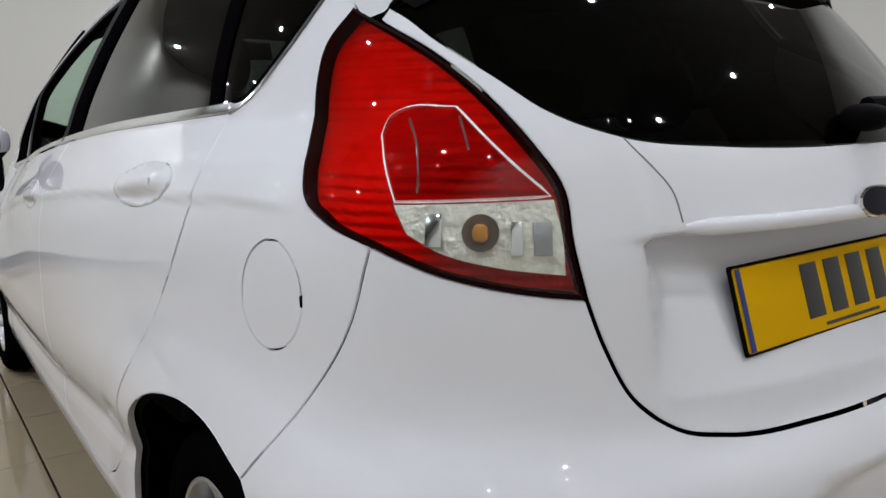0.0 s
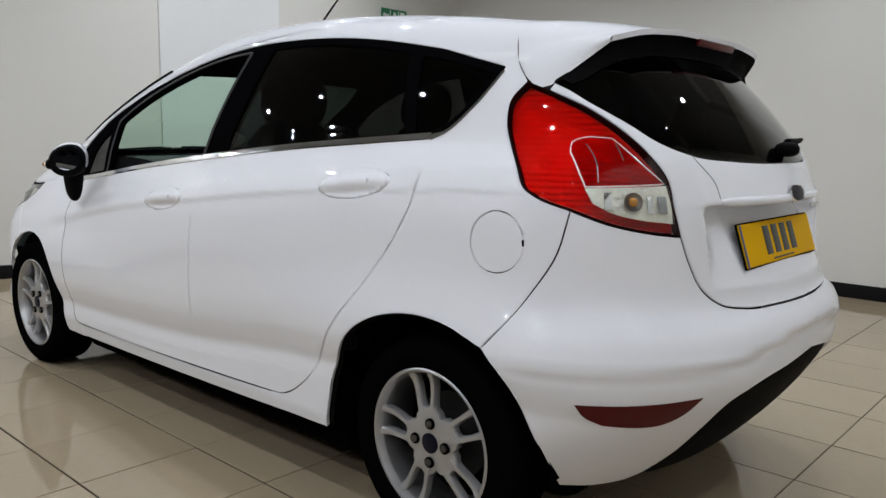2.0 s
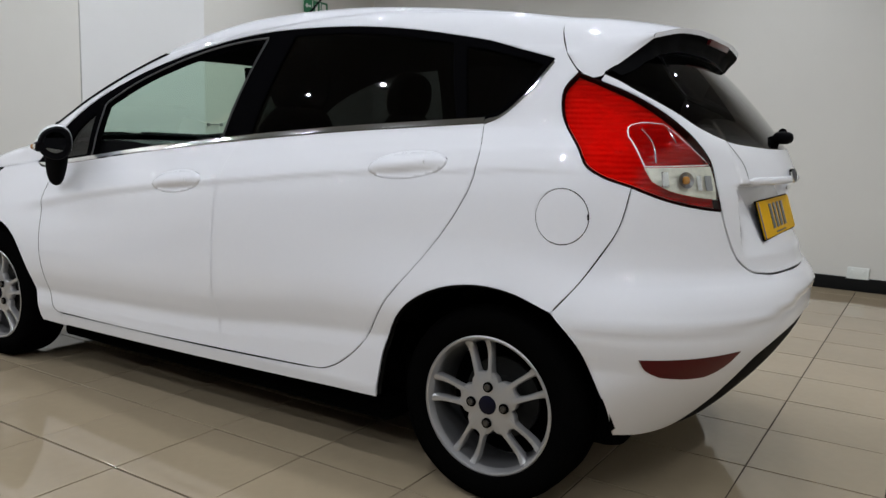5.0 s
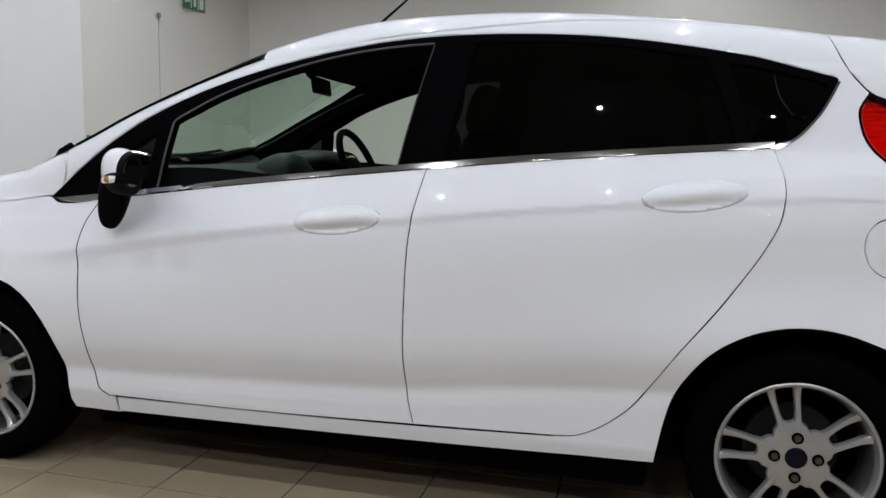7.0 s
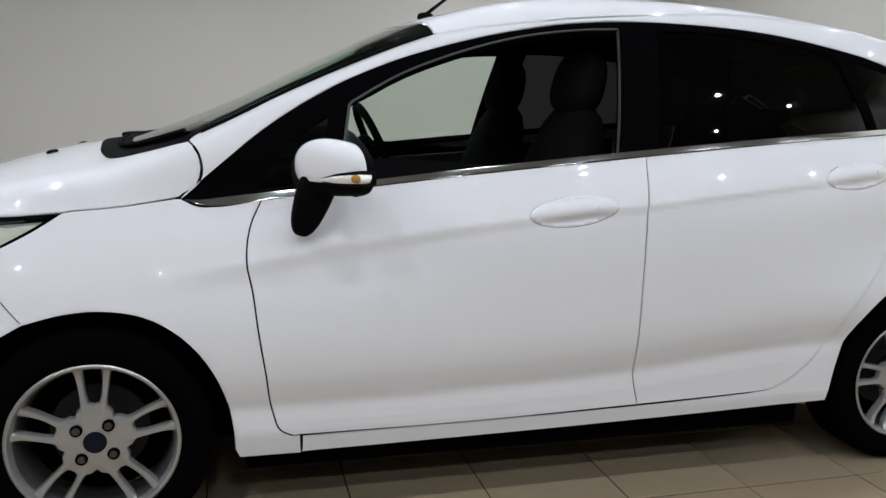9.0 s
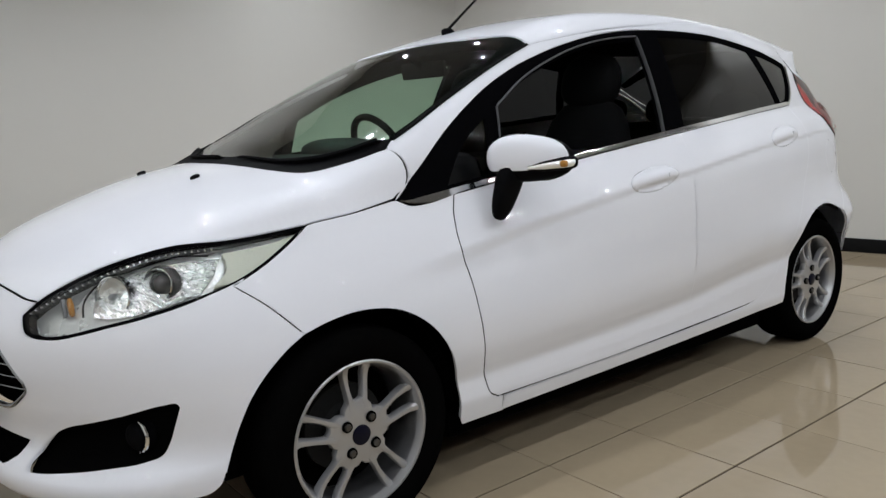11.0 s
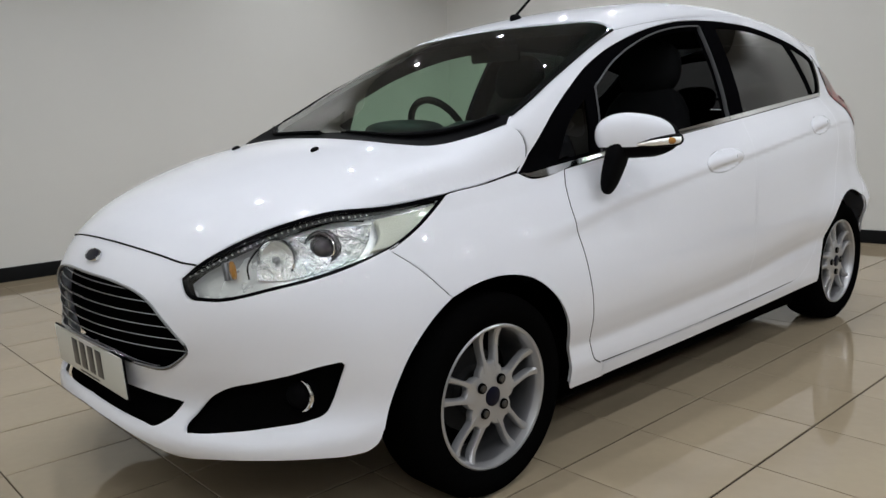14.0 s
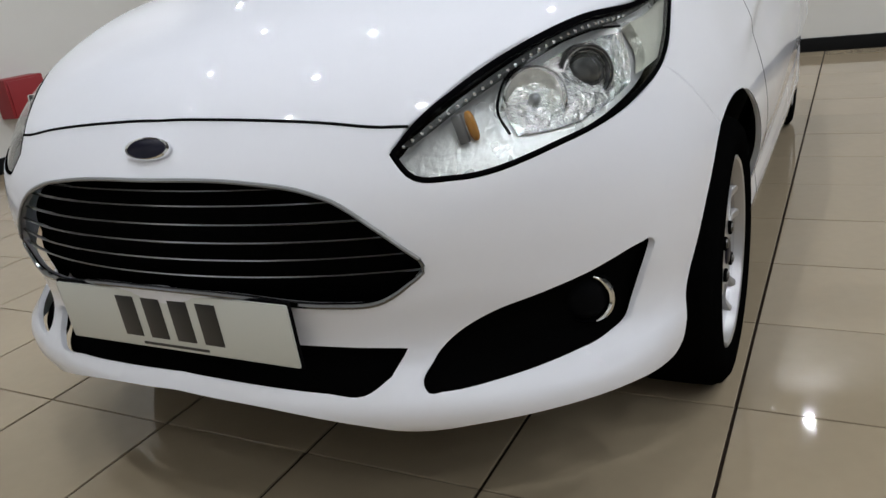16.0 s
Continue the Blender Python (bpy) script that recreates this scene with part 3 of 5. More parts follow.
GRILLE = [(0, .660), (-.2, .654), (-.29, .640), (-.34, .622), (-.40, .578), (-.452, .528), (-.456, .512), (-.43, .487), (-.39, .463), (-.31, .460), (-.16, .478), (0, .484)]
LOWER = [(0, .385), (-.2, .383), (-.405, .371), (-.385, .336), (-.352, .314), (-.285, .317), (-.128, .325), (0, .330)]
FOG = [(-.446, .470), (-.462, .425), (-.477, .385), (-.493, .358), (-.530, .345), (-.600, .335), (-.700, .323), (-.795, .314), (-.815, .314), (-.820, .322), (-.800, .352), (-.768, .384), (-.712, .418), (-.640, .438), (-.573, .454), (-.470, .478), (-.452, .479)]
grille_u = to_belt(front(np.array(GRILLE)))
lower_u = to_belt(front(np.array(LOWER)))
seam_h = to_belt(top(spline(HOOD_FRONT, .02)))
seam_h[0] = (MID_F, seam_h[0][1])
bumper_low = [(-.363, .295), (-.374, .268), (-.398, .251), (-.44, .248), (-.52, .256), (-.64, .260), (-.74, .254), (-.84, .243), (-.92, .262), (-1.05, .285), (MID_F, .298)]
bumper = loop([(MID_F, seam_h[0][1])] + seam_h[1:], [seam_h[-1], LAMP_F_TOP[0]], LAMP_F_LOW[::-1][:6] + [(-.318, .728)], SEAM_BUMPER_F, ARCH_F2, bumper_low,
              [bumper_low[-1], (MID_F, .330)], [(MID_F, .330)] + lower_u[::-1][1:5], lower_u[3:1:-1], lower_u[2:0:-1] + [(MID_F, .385)], [(MID_F, .385), (MID_F, .484)],
              [(MID_F, .484)] + grille_u[::-1][1:6], grille_u[6:4:-1], grille_u[5:0:-1] + [(MID_F, .660)], [(MID_F, .660), (MID_F, seam_h[0][1])])
fog_loop = loop(FOG + FOG[:1], step=.006)
panel("front_bumper", both(skin(bumper, holes=[fog_loop], centre=MID_F, depth=.012)), PAINT, car, merge=True)

bumper_r = loop(SEAM_BUMPER_R, LAMP_R_LOW, SEAM_GATE, [(MID_R, .682), (MID_R, .545)], [(MID_R, .545), (3.408, .528), (3.25, .495), (3.19, .464), (3.153, .403), (3.105, .31), (3.03, .243), (2.93, .228), (2.834, .240)], ARCH_R2[::-1])
panel("rear_bumper", both(skin(bumper_r, centre=MID_R, depth=.012)), PAINT, car, merge=True)
valance = loop([(MID_R, .555), (3.408, .538), (3.24, .504), (3.18, .472), (3.14, .403), (3.095, .31), (3.03, .252)], [(3.03, .252), (3.09, .222), (3.2, .215), (MID_R, .21)], [(MID_R, .21), (MID_R, .555)])
panel("rear_valance", both(skin(valance, centre=MID_R, offset=-.012, gap=0)), BLACK, car, "black plastic rear valance", merge=True)

WINDOW_LOW = [(3.050, 0), (3.047, -.14), (3.035, -.26), (2.997, -.389), (2.947, -.459), (2.883, -.496), (2.79, -.517)]
WINDOW_Z = [1.036, 1.037, 1.042, 1.056, 1.086, 1.131, 1.181]
window_low = to_belt([(x, y, z) for (x, y), z in zip(WINDOW_LOW, WINDOW_Z)])
window_low[0] = (MID_R, 1.036)
window_low += [(2.822, 1.214), (2.788, 1.228)]
gate = loop(window_low, [window_low[-1], (2.774, 1.211)], LAMP_R_RIGHT[::-1][1:], SEAM_GATE, [(MID_R, .682), (MID_R, 1.036)])
gate_panel = panel("tailgate", both(skin(gate, gap=.0034, centre=MID_R, step=.011)), PAINT, car, merge=True)
pane = loop(window_low, [window_low[-1], (2.83, 1.262), (2.936, 1.308), (3.10, 1.352), (3.3, 1.378), (MID_R, 1.386)], [(MID_R, 1.386), (MID_R, 1.036)])
panel("rear_window", both(skin(pane, centre=MID_R, offset=-.004, gap=.001, depth=.004)), PRIVACY, car, "dark tinted rear window", merge=True)

# windscreen and the black strip at its foot
screen = loop([(-.020, 0), (.004, -.27), (.035, -.43), (.075, -.53), (.150, -.600), (.247, -.634)], SCREEN_SIDE, [(.885, -.549), (.890, -.545)], [(.890, -.545), (.85, -.3), (.838, 0)], [(.838, 0), (-.020, 0)])
panel("windscreen", both(skin(swap(screen), top_yx, centre=0.0, offset=-.003, depth=.004, gap=.001)), SCREEN, car, "green-tinted windscreen", merge=True)
border = loop(SCREEN_SIDE, [(.885, -.549), (.890, -.545)], [(.890, -.545), (.85, -.3), (.838, 0)], [(.838, 0), (.782, 0)], [(.782, 0), (.796, -.3), (.822, -.505)],
              [(.822, -.503), (.70, -.549), (.53, -.582), (.352, -.602), (.268, -.604)], [(.268, -.604), (.247, -.628)])
panel("screen_border", both(skin(swap(border), top_yx, centre=0.0, offset=-.006, gap=.0005, depth=0, step=.02)), GLOSSY, car, "black windscreen border", merge=True)
cowl = loop([(-.056, 0), (-.032, -.27), (-.006, -.43), (.034, -.540), (.125, -.614), (.226, -.646)], [(.226, -.646), (.262, -.628)], [(.262, -.628), (.19, -.560), (.125, -.490), (.085, -.400), (.050, -.25), (.030, 0)], [(.030, 0), (-.056, 0)])
panel("cowl", both(skin(swap(cowl), top_yx, centre=0.0, offset=.0012, gap=0, step=.014)), BLACK, car, "black plastic scuttle strip", merge=True)
for s in (1, -1):
    q = top(np.array(spline([(.262, -.632)] + SCREEN_SIDE[1:], .03)))
    q = q + normal(q) * .003
    part("screen_moulding", tube(q * np.array([1, s, 1]), .0050, 6), BLACK, car, "black rubber windscreen moulding")

# roof spoiler: carries the roof line on past the glass, with an ear down each side to the lamp
LIP = [(2.872, 0, 1.380), (2.868, -.25, 1.374), (2.850, -.385, 1.360), (2.813, -.452, 1.342)]
EAR_TIP = (2.786, 1.224)


def grid_mesh(rows):
    bm = bmesh.new()
    v = [[bm.verts.new(p) for p in r] for r in rows]
    for i in range(len(v) - 1):
        for j in range(len(v[0]) - 1):
            bm.faces.new((v[i][j], v[i + 1][j], v[i + 1][j + 1], v[i][j + 1]))
    return bm


def whole(bm):
    bmesh.ops.remove_doubles(bm, verts=bm.verts, dist=.0004)
    bmesh.ops.mirror(bm, geom=bm.verts[:] + bm.edges[:] + bm.faces[:], axis="Y", merge_dist=.001)
    bmesh.ops.recalc_face_normals(bm, faces=bm.faces)
    return bm


def along(line, k):
    """k places spaced evenly along a line."""
    p = np.array(line, float)
    s = np.concatenate([[0], np.cumsum(np.linalg.norm(np.diff(p, axis=0), axis=1))])
    t = np.linspace(0, s[-1], k)
    return np.stack([np.interp(t, s, p[:, i]) for i in range(p.shape[1])], 1)


seam_line = belt(np.array(spline(seam_s[:-1], .01))) + np.array([.0005, 0, 0])
roof_edge = top(np.array(spline([(2.568, 0), (2.563, -.2), tuple(seam_line[0][:2])], .02)))
first = along(np.concatenate([roof_edge, seam_line[1:]]), 30)
last = along(spline(LIP, .01), 30)
deck = np.array([[a * (1 - t) + b * t + np.array([0, 0, .007 * math.sin(math.pi * t)]) for t in np.linspace(0, 1, 12)] for a, b in zip(first, last)])
edge = deck[-1]
low = belt(np.concatenate([spline([(2.666, 1.288), (2.708, 1.233)], .01), spline([(2.708, 1.233), (2.765, 1.213), EAR_TIP], .008)[1:]])) + np.array([0, -.002, 0])
rear_edge = along([low[-1], edge[-1] - np.array([.004, 0, .014])], 8)
foot_line = along(np.concatenate([low, rear_edge[1:]]), 12)
ear = []
for t in np.linspace(0, 1, 7):
    row = edge * (1 - t) + foot_line * t
    row[:, 1] -= .012 * np.sin(math.pi * t) * np.linspace(.3, .6, 12)
    ear.append(row)
lip_low = deck[:, -1] - np.array([.004, 0, .014])
rear_spoiler = part("rear_spoiler", whole(join(grid_mesh(deck), grid_mesh(ear), grid_mesh([deck[:, -1], lip_low]))), PAINT, car)
out_line = np.concatenate([along(lip_low, 26), rear_edge[::-1][1:]])
glass_line = rear(along([(0, 1.318), (-.25, 1.312), (-.40, 1.288), (-.465, 1.262), (-.525, 1.222)], len(out_line)))
rows = []
for t in np.linspace(0, 1, 6):
    row = out_line * (1 - t) + glass_line * t
    row[:, 2] += .014 * math.sin(math.pi * t)
    row[:, 0] -= .012 * math.sin(math.pi * t)
    rows.append(row)
part("underside", whole(grid_mesh(rows)), BLACK, rear_spoiler, "black spoiler underside")
part("brake_light", box((.012, .24, .020), (2.866, .03, 1.358), .004, (0, 25, 0)), MAROON, rear_spoiler, "dark red high brake light")

# black strip in the gap before the bonnet, standing in for its shade
q = top(np.array(spline(HOOD_FRONT, .02)))
q = q + normal(q) * .0004
part("bonnet_gap_shade", tube(q, .0024, 6), BLACK, car, "dark strip standing in for the shade of a gap")
part("bonnet_gap_shade", tube(q * np.array([1, -1, 1]), .0024, 6), BLACK, car, "dark strip standing in for the shade of a gap")

# black strip in the gap before each front door, added as the gap's shade
q = belt(spline(SEAM_F, .012))
q = q - normal(q) * .0012
for s in (1, -1):
    part("door_gap_shade", tube(q * np.array([1, s, 1]), .0019, 6), BLACK, car, "dark strip standing in for the shade of a gap")

# the painted lip that turns in round each wheel arch
for line in (ARCH_F[::-1], ARCH_F2, ARCH_R, ARCH_R2[:3]):
    a = belt(spline(line, .02))
    w = (a[:, 0] - (0 if a[0, 0] < 1 else 2.489)) / .35
    for s in (1, -1):
        part("arch_lip", grid_mesh([[q * np.array([1, s, 1]) + np.array((.004 * k * np.sign(v), s * k * .013, .004 * k)) for k in (0, .35, 1)] for q, v in zip(a, w)]), PAINT, car)

# dark inner shell, so that the gaps between panels are dark
shell = loop([(.36, .24), (.36, .86), (1.4, .97), (2.1, 1.02)], [(2.1, 1.02), (2.1, .24)], [(2.1, .24), (.36, .24)])
pair("inner_shell", skin(shell, offset=-.03, gap=0, step=.06, depth=0), BLACK, car)
part("underbody", box((3.3, 1.25, .16), (1.2, 0, .27), .05), LINER, car)
# unseen black trays, added low down to keep light from under the car
part("shade_tray", box((1.76, 1.40, .08), (1.24, 0, .175), .02), LINER, car)
part("shade_tray", box((.90, .90, .02), (-.12, 0, .250), .008), LINER, car)
part("shade_tray", box((.16, .90, .05), (-.52, 0, .225), .02), LINER, car)
part("radiator", box((.05, .84, .26), (-.610, 0, .47), .02), LINER, car)
part("radiator", box((.05, 1.04, .24), (-.570, 0, .49), .02), LINER, car)
part("shade_tray", box((.74, .90, .02), (2.46, 0, .262), .008), LINER, car)
part("bulkhead", box((.10, 1.2, .5), (.22, 0, .60), .03), LINER, car)
part("engine_bay", box((.62, .9, .42), (-.28, 0, .52), .03), LINER, car)
part("boot", box((.55, 1.0, .4), (2.62, 0, .6), .03), LINER, car)


def liner(x, out):
    """The black dome over a wheel."""
    bm = bmesh.new()
    rows = []
    for y in (-out, .012 - out, -.48):
        r = .350
        rows.append([bm.verts.new((x + r * math.cos(a), y, .275 + (r + .0) * math.sin(a))) for a in np.linspace(-.02, math.pi + .02, 40)])
    for a, b in zip(rows, rows[1:]):
        for i in range(39):
            bm.faces.new((a[i], a[i + 1], b[i + 1], b[i]))
    bm.faces.new(rows[-1])
    return bm


for wx, out in ((.0, .742), (2.487, .690)):
    for sy in (1, -1):
        lb = liner(wx, out)
        if sy < 0:
            bmesh.ops.scale(lb, vec=(1, -1, 1), verts=lb.verts)
        part("arch_liner", lb, LINER, car)


# wheels
def arm(a0, s):
    """One of two ridged arms that run out side by side from the hub to the rim."""
    e, f = np.array((math.cos(a0), 0, math.sin(a0))), np.array((-math.sin(a0), 0, math.cos(a0))) * s
    r = np.linspace(.070, .194, 14)
    near = curve([(.07, .002), (.090, .0085), (.100, .0120), (.115, .0160), (.135, .0185), (.165, .0200), (.194, .0215)])(r)
    far = curve([(.07, .0325), (.10, .0325), (.115, .0340), (.135, .0370), (.165, .0420), (.180, .0455), (.194, .0520)])(r)
    face = curve([(.07, -.0715), (.10, -.0690), (.14, -.0640), (.165, -.0650), (.194, -.0780)])(r)
    rows = []
    for q, i, o, y in zip(r, near, far, face):
        w = o - i
        sec = ((i + .002, y + .024), (i + .0008, y + .0065), (i + .22 * w, y + .0005), (i + .50 * w, y - .0010), (o - .18 * w, y), (o - .0008, y + .0070), (o - .002, y + .024))
        rows.append([e * q + f * u + np.array((0, v, 0)) for u, v in sec])
    bm = grid_mesh(rows)
    bm.faces.new([v for v in bm.verts][:7])
    bmesh.ops.recalc_face_normals(bm, faces=bm.faces)
    return bm


def star():
    """The wheel's hub: a plate with five pairs of roots and hollow sides between them."""
    line = []
    for k in range(5):
        a = math.pi / 2 + 2 * math.pi * k / 5
        for r, off in ((.078, -.0415), (.088, -.0325), (.099, -.0290), (.103, -.0180), (.0975, -.0090), (.0955, 0), (.0975, .0090), (.103, .0180), (.099, .0290), (.088, .0325), (.078, .0415)):
            line.append((r * math.cos(a) - off * math.sin(a), r * math.sin(a) + off * math.cos(a)))
        line.append((.0770 * math.cos(a + math.pi / 5), .0770 * math.sin(a + math.pi / 5)))
    line = np.array(line)
    bm = bmesh.new()
    rings = [[bm.verts.new((x * k, y, z * k)) for x, z in line] for k, y in ((.96, -.044), (1.0, -.056), (.985, -.0635), (.955, -.0675), (.75, -.0715), (.40, -.0735))]
    n = len(line)
    for p, q in zip(rings, rings[1:]):
        for i in range(n):
            bm.faces.new((p[i], p[(i + 1) % n], q[(i + 1) % n], q[i]))
    bm.faces.new(rings[-1])
    bmesh.ops.recalc_face_normals(bm, faces=bm.faces)
    return bm


def wheel(x, y, turn, nuts, mirrored=False):
    hub = new("wheel")
    hub.parent = car
    hub.matrix_basis = pose(x, y, .286, 0, turn, 180 if mirrored else 0)
    part("tyre", lathe([(.196, -.070), (.203, -.084), (.209, -.089), (.236, -.097), (.262, -.093), (.278, -.081), (.2850, -.062), (.287, -.02), (.287, .06), (.280, .082), (.262, .095), (.235, .098), (.21, .08)], 64), RUBBER, hub)
    part("rim", lathe([(.1865, -.066), (.1905, -.077), (.1945, -.0850), (.2000, -.0875), (.2040, -.0850), (.2045, -.080), (.199, -.066)], 64, closed=True), RIM, hub)
    # the barrel's shade is painted: a darker alloy than the rim's
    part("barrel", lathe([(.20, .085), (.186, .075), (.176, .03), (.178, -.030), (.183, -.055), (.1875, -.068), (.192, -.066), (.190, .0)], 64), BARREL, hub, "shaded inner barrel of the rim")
    for k in range(5):
        for s in (-1, 1):
            part("spoke", arm(math.pi / 2 + 2 * math.pi * k / 5, s), ALLOY, hub)
    part("hub_plate", star(), ALLOY, hub)
    part("centre_cap", lathe([(0, -.079), (.022, -.079), (.0275, -.076), (.0285, -.05)], 32), BADGE, hub, "dark blue centre cap")
    for k in range(4):
        a = radians(nuts) + k * math.pi / 2
        # a black disc round each nut paints the shade of its recess
        for kind, prof, mat in (("wheel_nut", [(0, -.083), (.0075, -.083), (.0098, -.080), (.0098, -.05)], NUT), ("nut_shade_disc", [(0, -.0775), (.0125, -.0775), (.0138, -.0795), (.0148, -.0775), (.0150, -.05)], LINER)):
            nut = lathe(prof, 12 if mat is NUT else 20)
            bmesh.ops.translate(nut, vec=(.053 * math.cos(a), 0, .053 * math.sin(a)), verts=nut.verts)
            part(kind, nut, mat, hub)
    part("brake_disc", lathe([(0, -.004), (.06, -.004), (.07, .012), (.12, .014), (.12, .03), (0, .03)], 40), DISC, hub)
    part("backing", lathe([(0, .05), (.18, .05), (.18, .055)], 32), LINER, hub)
    return hub


wheel(0, -.712, 0, 52)
wheel(2.491, -.668, -13, -13)
wheel(0, .712, 20, 30, True)
wheel(2.491, .668, 55, 10, True)


# ---- windows, trims and lamps of the car ----
def shift(points, du=0.0, dz=0.0):
    return [(u + du, z + dz) for u, z in points]


OPEN_F = loop([(.611, .918), (.645, 1.125)], [(.645, 1.125), (.772, 1.198), (.957, 1.272), (1.147, 1.325), (1.356, 1.356), (1.452, 1.362)], [(1.452, 1.362), (1.392, 1.006)], [(1.392, 1.006), (1.0, .966), (.611, .918)])
PANE_R = loop([(1.522, 1.026), (1.578, 1.374)], [(1.578, 1.374), (1.75, 1.375), (2.0, 1.360), (2.225, 1.328)], [(2.225, 1.328), (2.305, 1.093)], [(2.305, 1.093), (1.9, 1.060), (1.522, 1.026)])
PANE_Q = loop([(2.34, 1.096), (2.275, 1.315)], [(2.275, 1.315), (2.433, 1.288), (2.585, 1.256)], [(2.585, 1.256), (2.50, 1.165), (2.435, 1.113)], [(2.435, 1.113), (2.34, 1.096)])
PANE_T = loop([(.40, .905), (.47, 1.010), (.585, 1.095)], [(.585, 1.095), (.562, .925)], [(.562, .925), (.40, .905)])
dlo = loop(DLO_TOP, [DLO_TOP[-1], (2.622, 1.271), DLO_REAR[0]], DLO_REAR, shift(STRIP[::-1], 0, .002), [(.300, .868), (.25, .870), TIP])
frames = pair("window_surround", skin(dlo, holes=[OPEN_F, PANE_R, PANE_Q, PANE_T], gap=.0005, offset=-.003, depth=.022), GLOSSY, car, "gloss black window surround")
tagged(front_door, "white front door with its window wound down")
panel("front_door_window", right(skin(OPEN_F, gap=-.002, offset=-.010, depth=0)), DOORGLASS, car, "faintly green door glass")
pair("rear_door_window", skin(PANE_R, gap=-.002, offset=-.008, depth=0), PRIVACY, car, "dark privacy glass")
pair("quarter_window", skin(PANE_Q, gap=-.002, offset=-.008, depth=0), PRIVACY, car, "dark privacy glass")
pair("corner_window", skin(PANE_T, gap=-.002, offset=-.008, depth=0), PRIVACY, car, "small dark corner glass")
line = belt(np.concatenate([spline([(.605, .905), (.640, 1.124)], .02), spline([(.650, 1.134), (.772, 1.204), (.957, 1.278), (1.147, 1.331), (1.356, 1.362), (1.450, 1.368)], .02)]))
part("window_channel", tube(line, .0034, 6), CHANNEL, car, "grey window run channel")
line = belt(spline([(1.453, 1.362), (1.394, 1.000)], .02)) + np.array((-.002, .004, 0))
part("window_channel", tube(line, .0085, 6, flat=.2, up=(1, 0, 0)), CHANNEL, car, "grey window run channel")
low = [(.222, .8785), (.255, .868), (.300, .864)] + STRIP[1:]
high = [(.300, .883)] + shift(STRIP[1:], 0, .0165)
strip = loop(low, [low[-1], high[-1]], high[::-1], [high[0], (.26, .878), low[0]])
pair("waist_strip", skin(strip, gap=.0012, offset=.0035, depth=.008, step=.014), CHROME, car, "chrome waist strip")
edge = [(2.402, 1.083)] + DLO_REAR[::-1]
rear_strip = loop(edge, [edge[-1], (2.624, 1.259)], [(2.624, 1.259), (2.530, 1.157), (2.4525, 1.0965), (2.4065, 1.078)], [(2.4065, 1.078), edge[0]])
pair("window_edge_strip", skin(rear_strip, gap=.001, offset=.003, depth=.008, step=.012), CHROME, car, "chrome window edge strip")
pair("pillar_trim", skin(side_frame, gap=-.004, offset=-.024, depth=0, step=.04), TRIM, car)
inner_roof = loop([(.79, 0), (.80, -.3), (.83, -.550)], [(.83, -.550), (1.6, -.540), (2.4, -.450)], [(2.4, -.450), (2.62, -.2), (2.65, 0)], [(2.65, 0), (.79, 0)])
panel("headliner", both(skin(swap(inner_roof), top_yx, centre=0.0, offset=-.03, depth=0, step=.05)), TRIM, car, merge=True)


def handle(u, z, door, sgn):
    """A body-coloured oval pull in its shallow dish."""
    a = math.atan2(.028, .256)
    ring = handle_ring(u, z)
    p, f, n = skin(ring, gap=-.0010, depth=.006, step=.010)
    chart = p[:, [0, 2]] - np.array([u, z])
    lx, lz = chart[:, 0] * math.cos(a) + chart[:, 1] * math.sin(a), -chart[:, 0] * math.sin(a) + chart[:, 1] * math.cos(a)
    rr = np.clip((lx / .129) ** 2 + (lz / .0385) ** 2, 0, 1)
    bar = np.exp(-((lz - .004) / .019) ** 4) * (1 - rr) ** .35
    dish = -.012 * np.exp(-((lz + .022) / .010) ** 2) * (1 - rr) ** .5
    h = .009 * bar + .9 * dish + .001
    p = p + n * h[:, None]
    if sgn < 0:
        p, f, n = right((p, f, n))
    me = bpy.data.meshes.new("door_handle")
    me.from_pydata([tuple(map(float, v)) for v in p], [], [tuple(map(int, g)) for g in f])
    me.materials.append(PAINT)
    me.polygons.foreach_set("use_smooth", [True] * len(me.polygons))
    ob = part("door_handle", me, PAINT, door)
    q = belt([(u + .062, z + .010)])[0] + np.array([0, -.0115, 0])
    part("lock_cap", box((.0008, .004, .014), (q[0], q[1] * sgn, q[2]), turn=(0, 6, 0)), PAINT, ob, "joint of the lock cap")


for d, k, s in ((front_door, 0, 1), (rear_door, 1, 1), (front_door_r, 0, -1), (rear_door_r, 1, -1)):
    handle(*HANDLES[k], d, s)


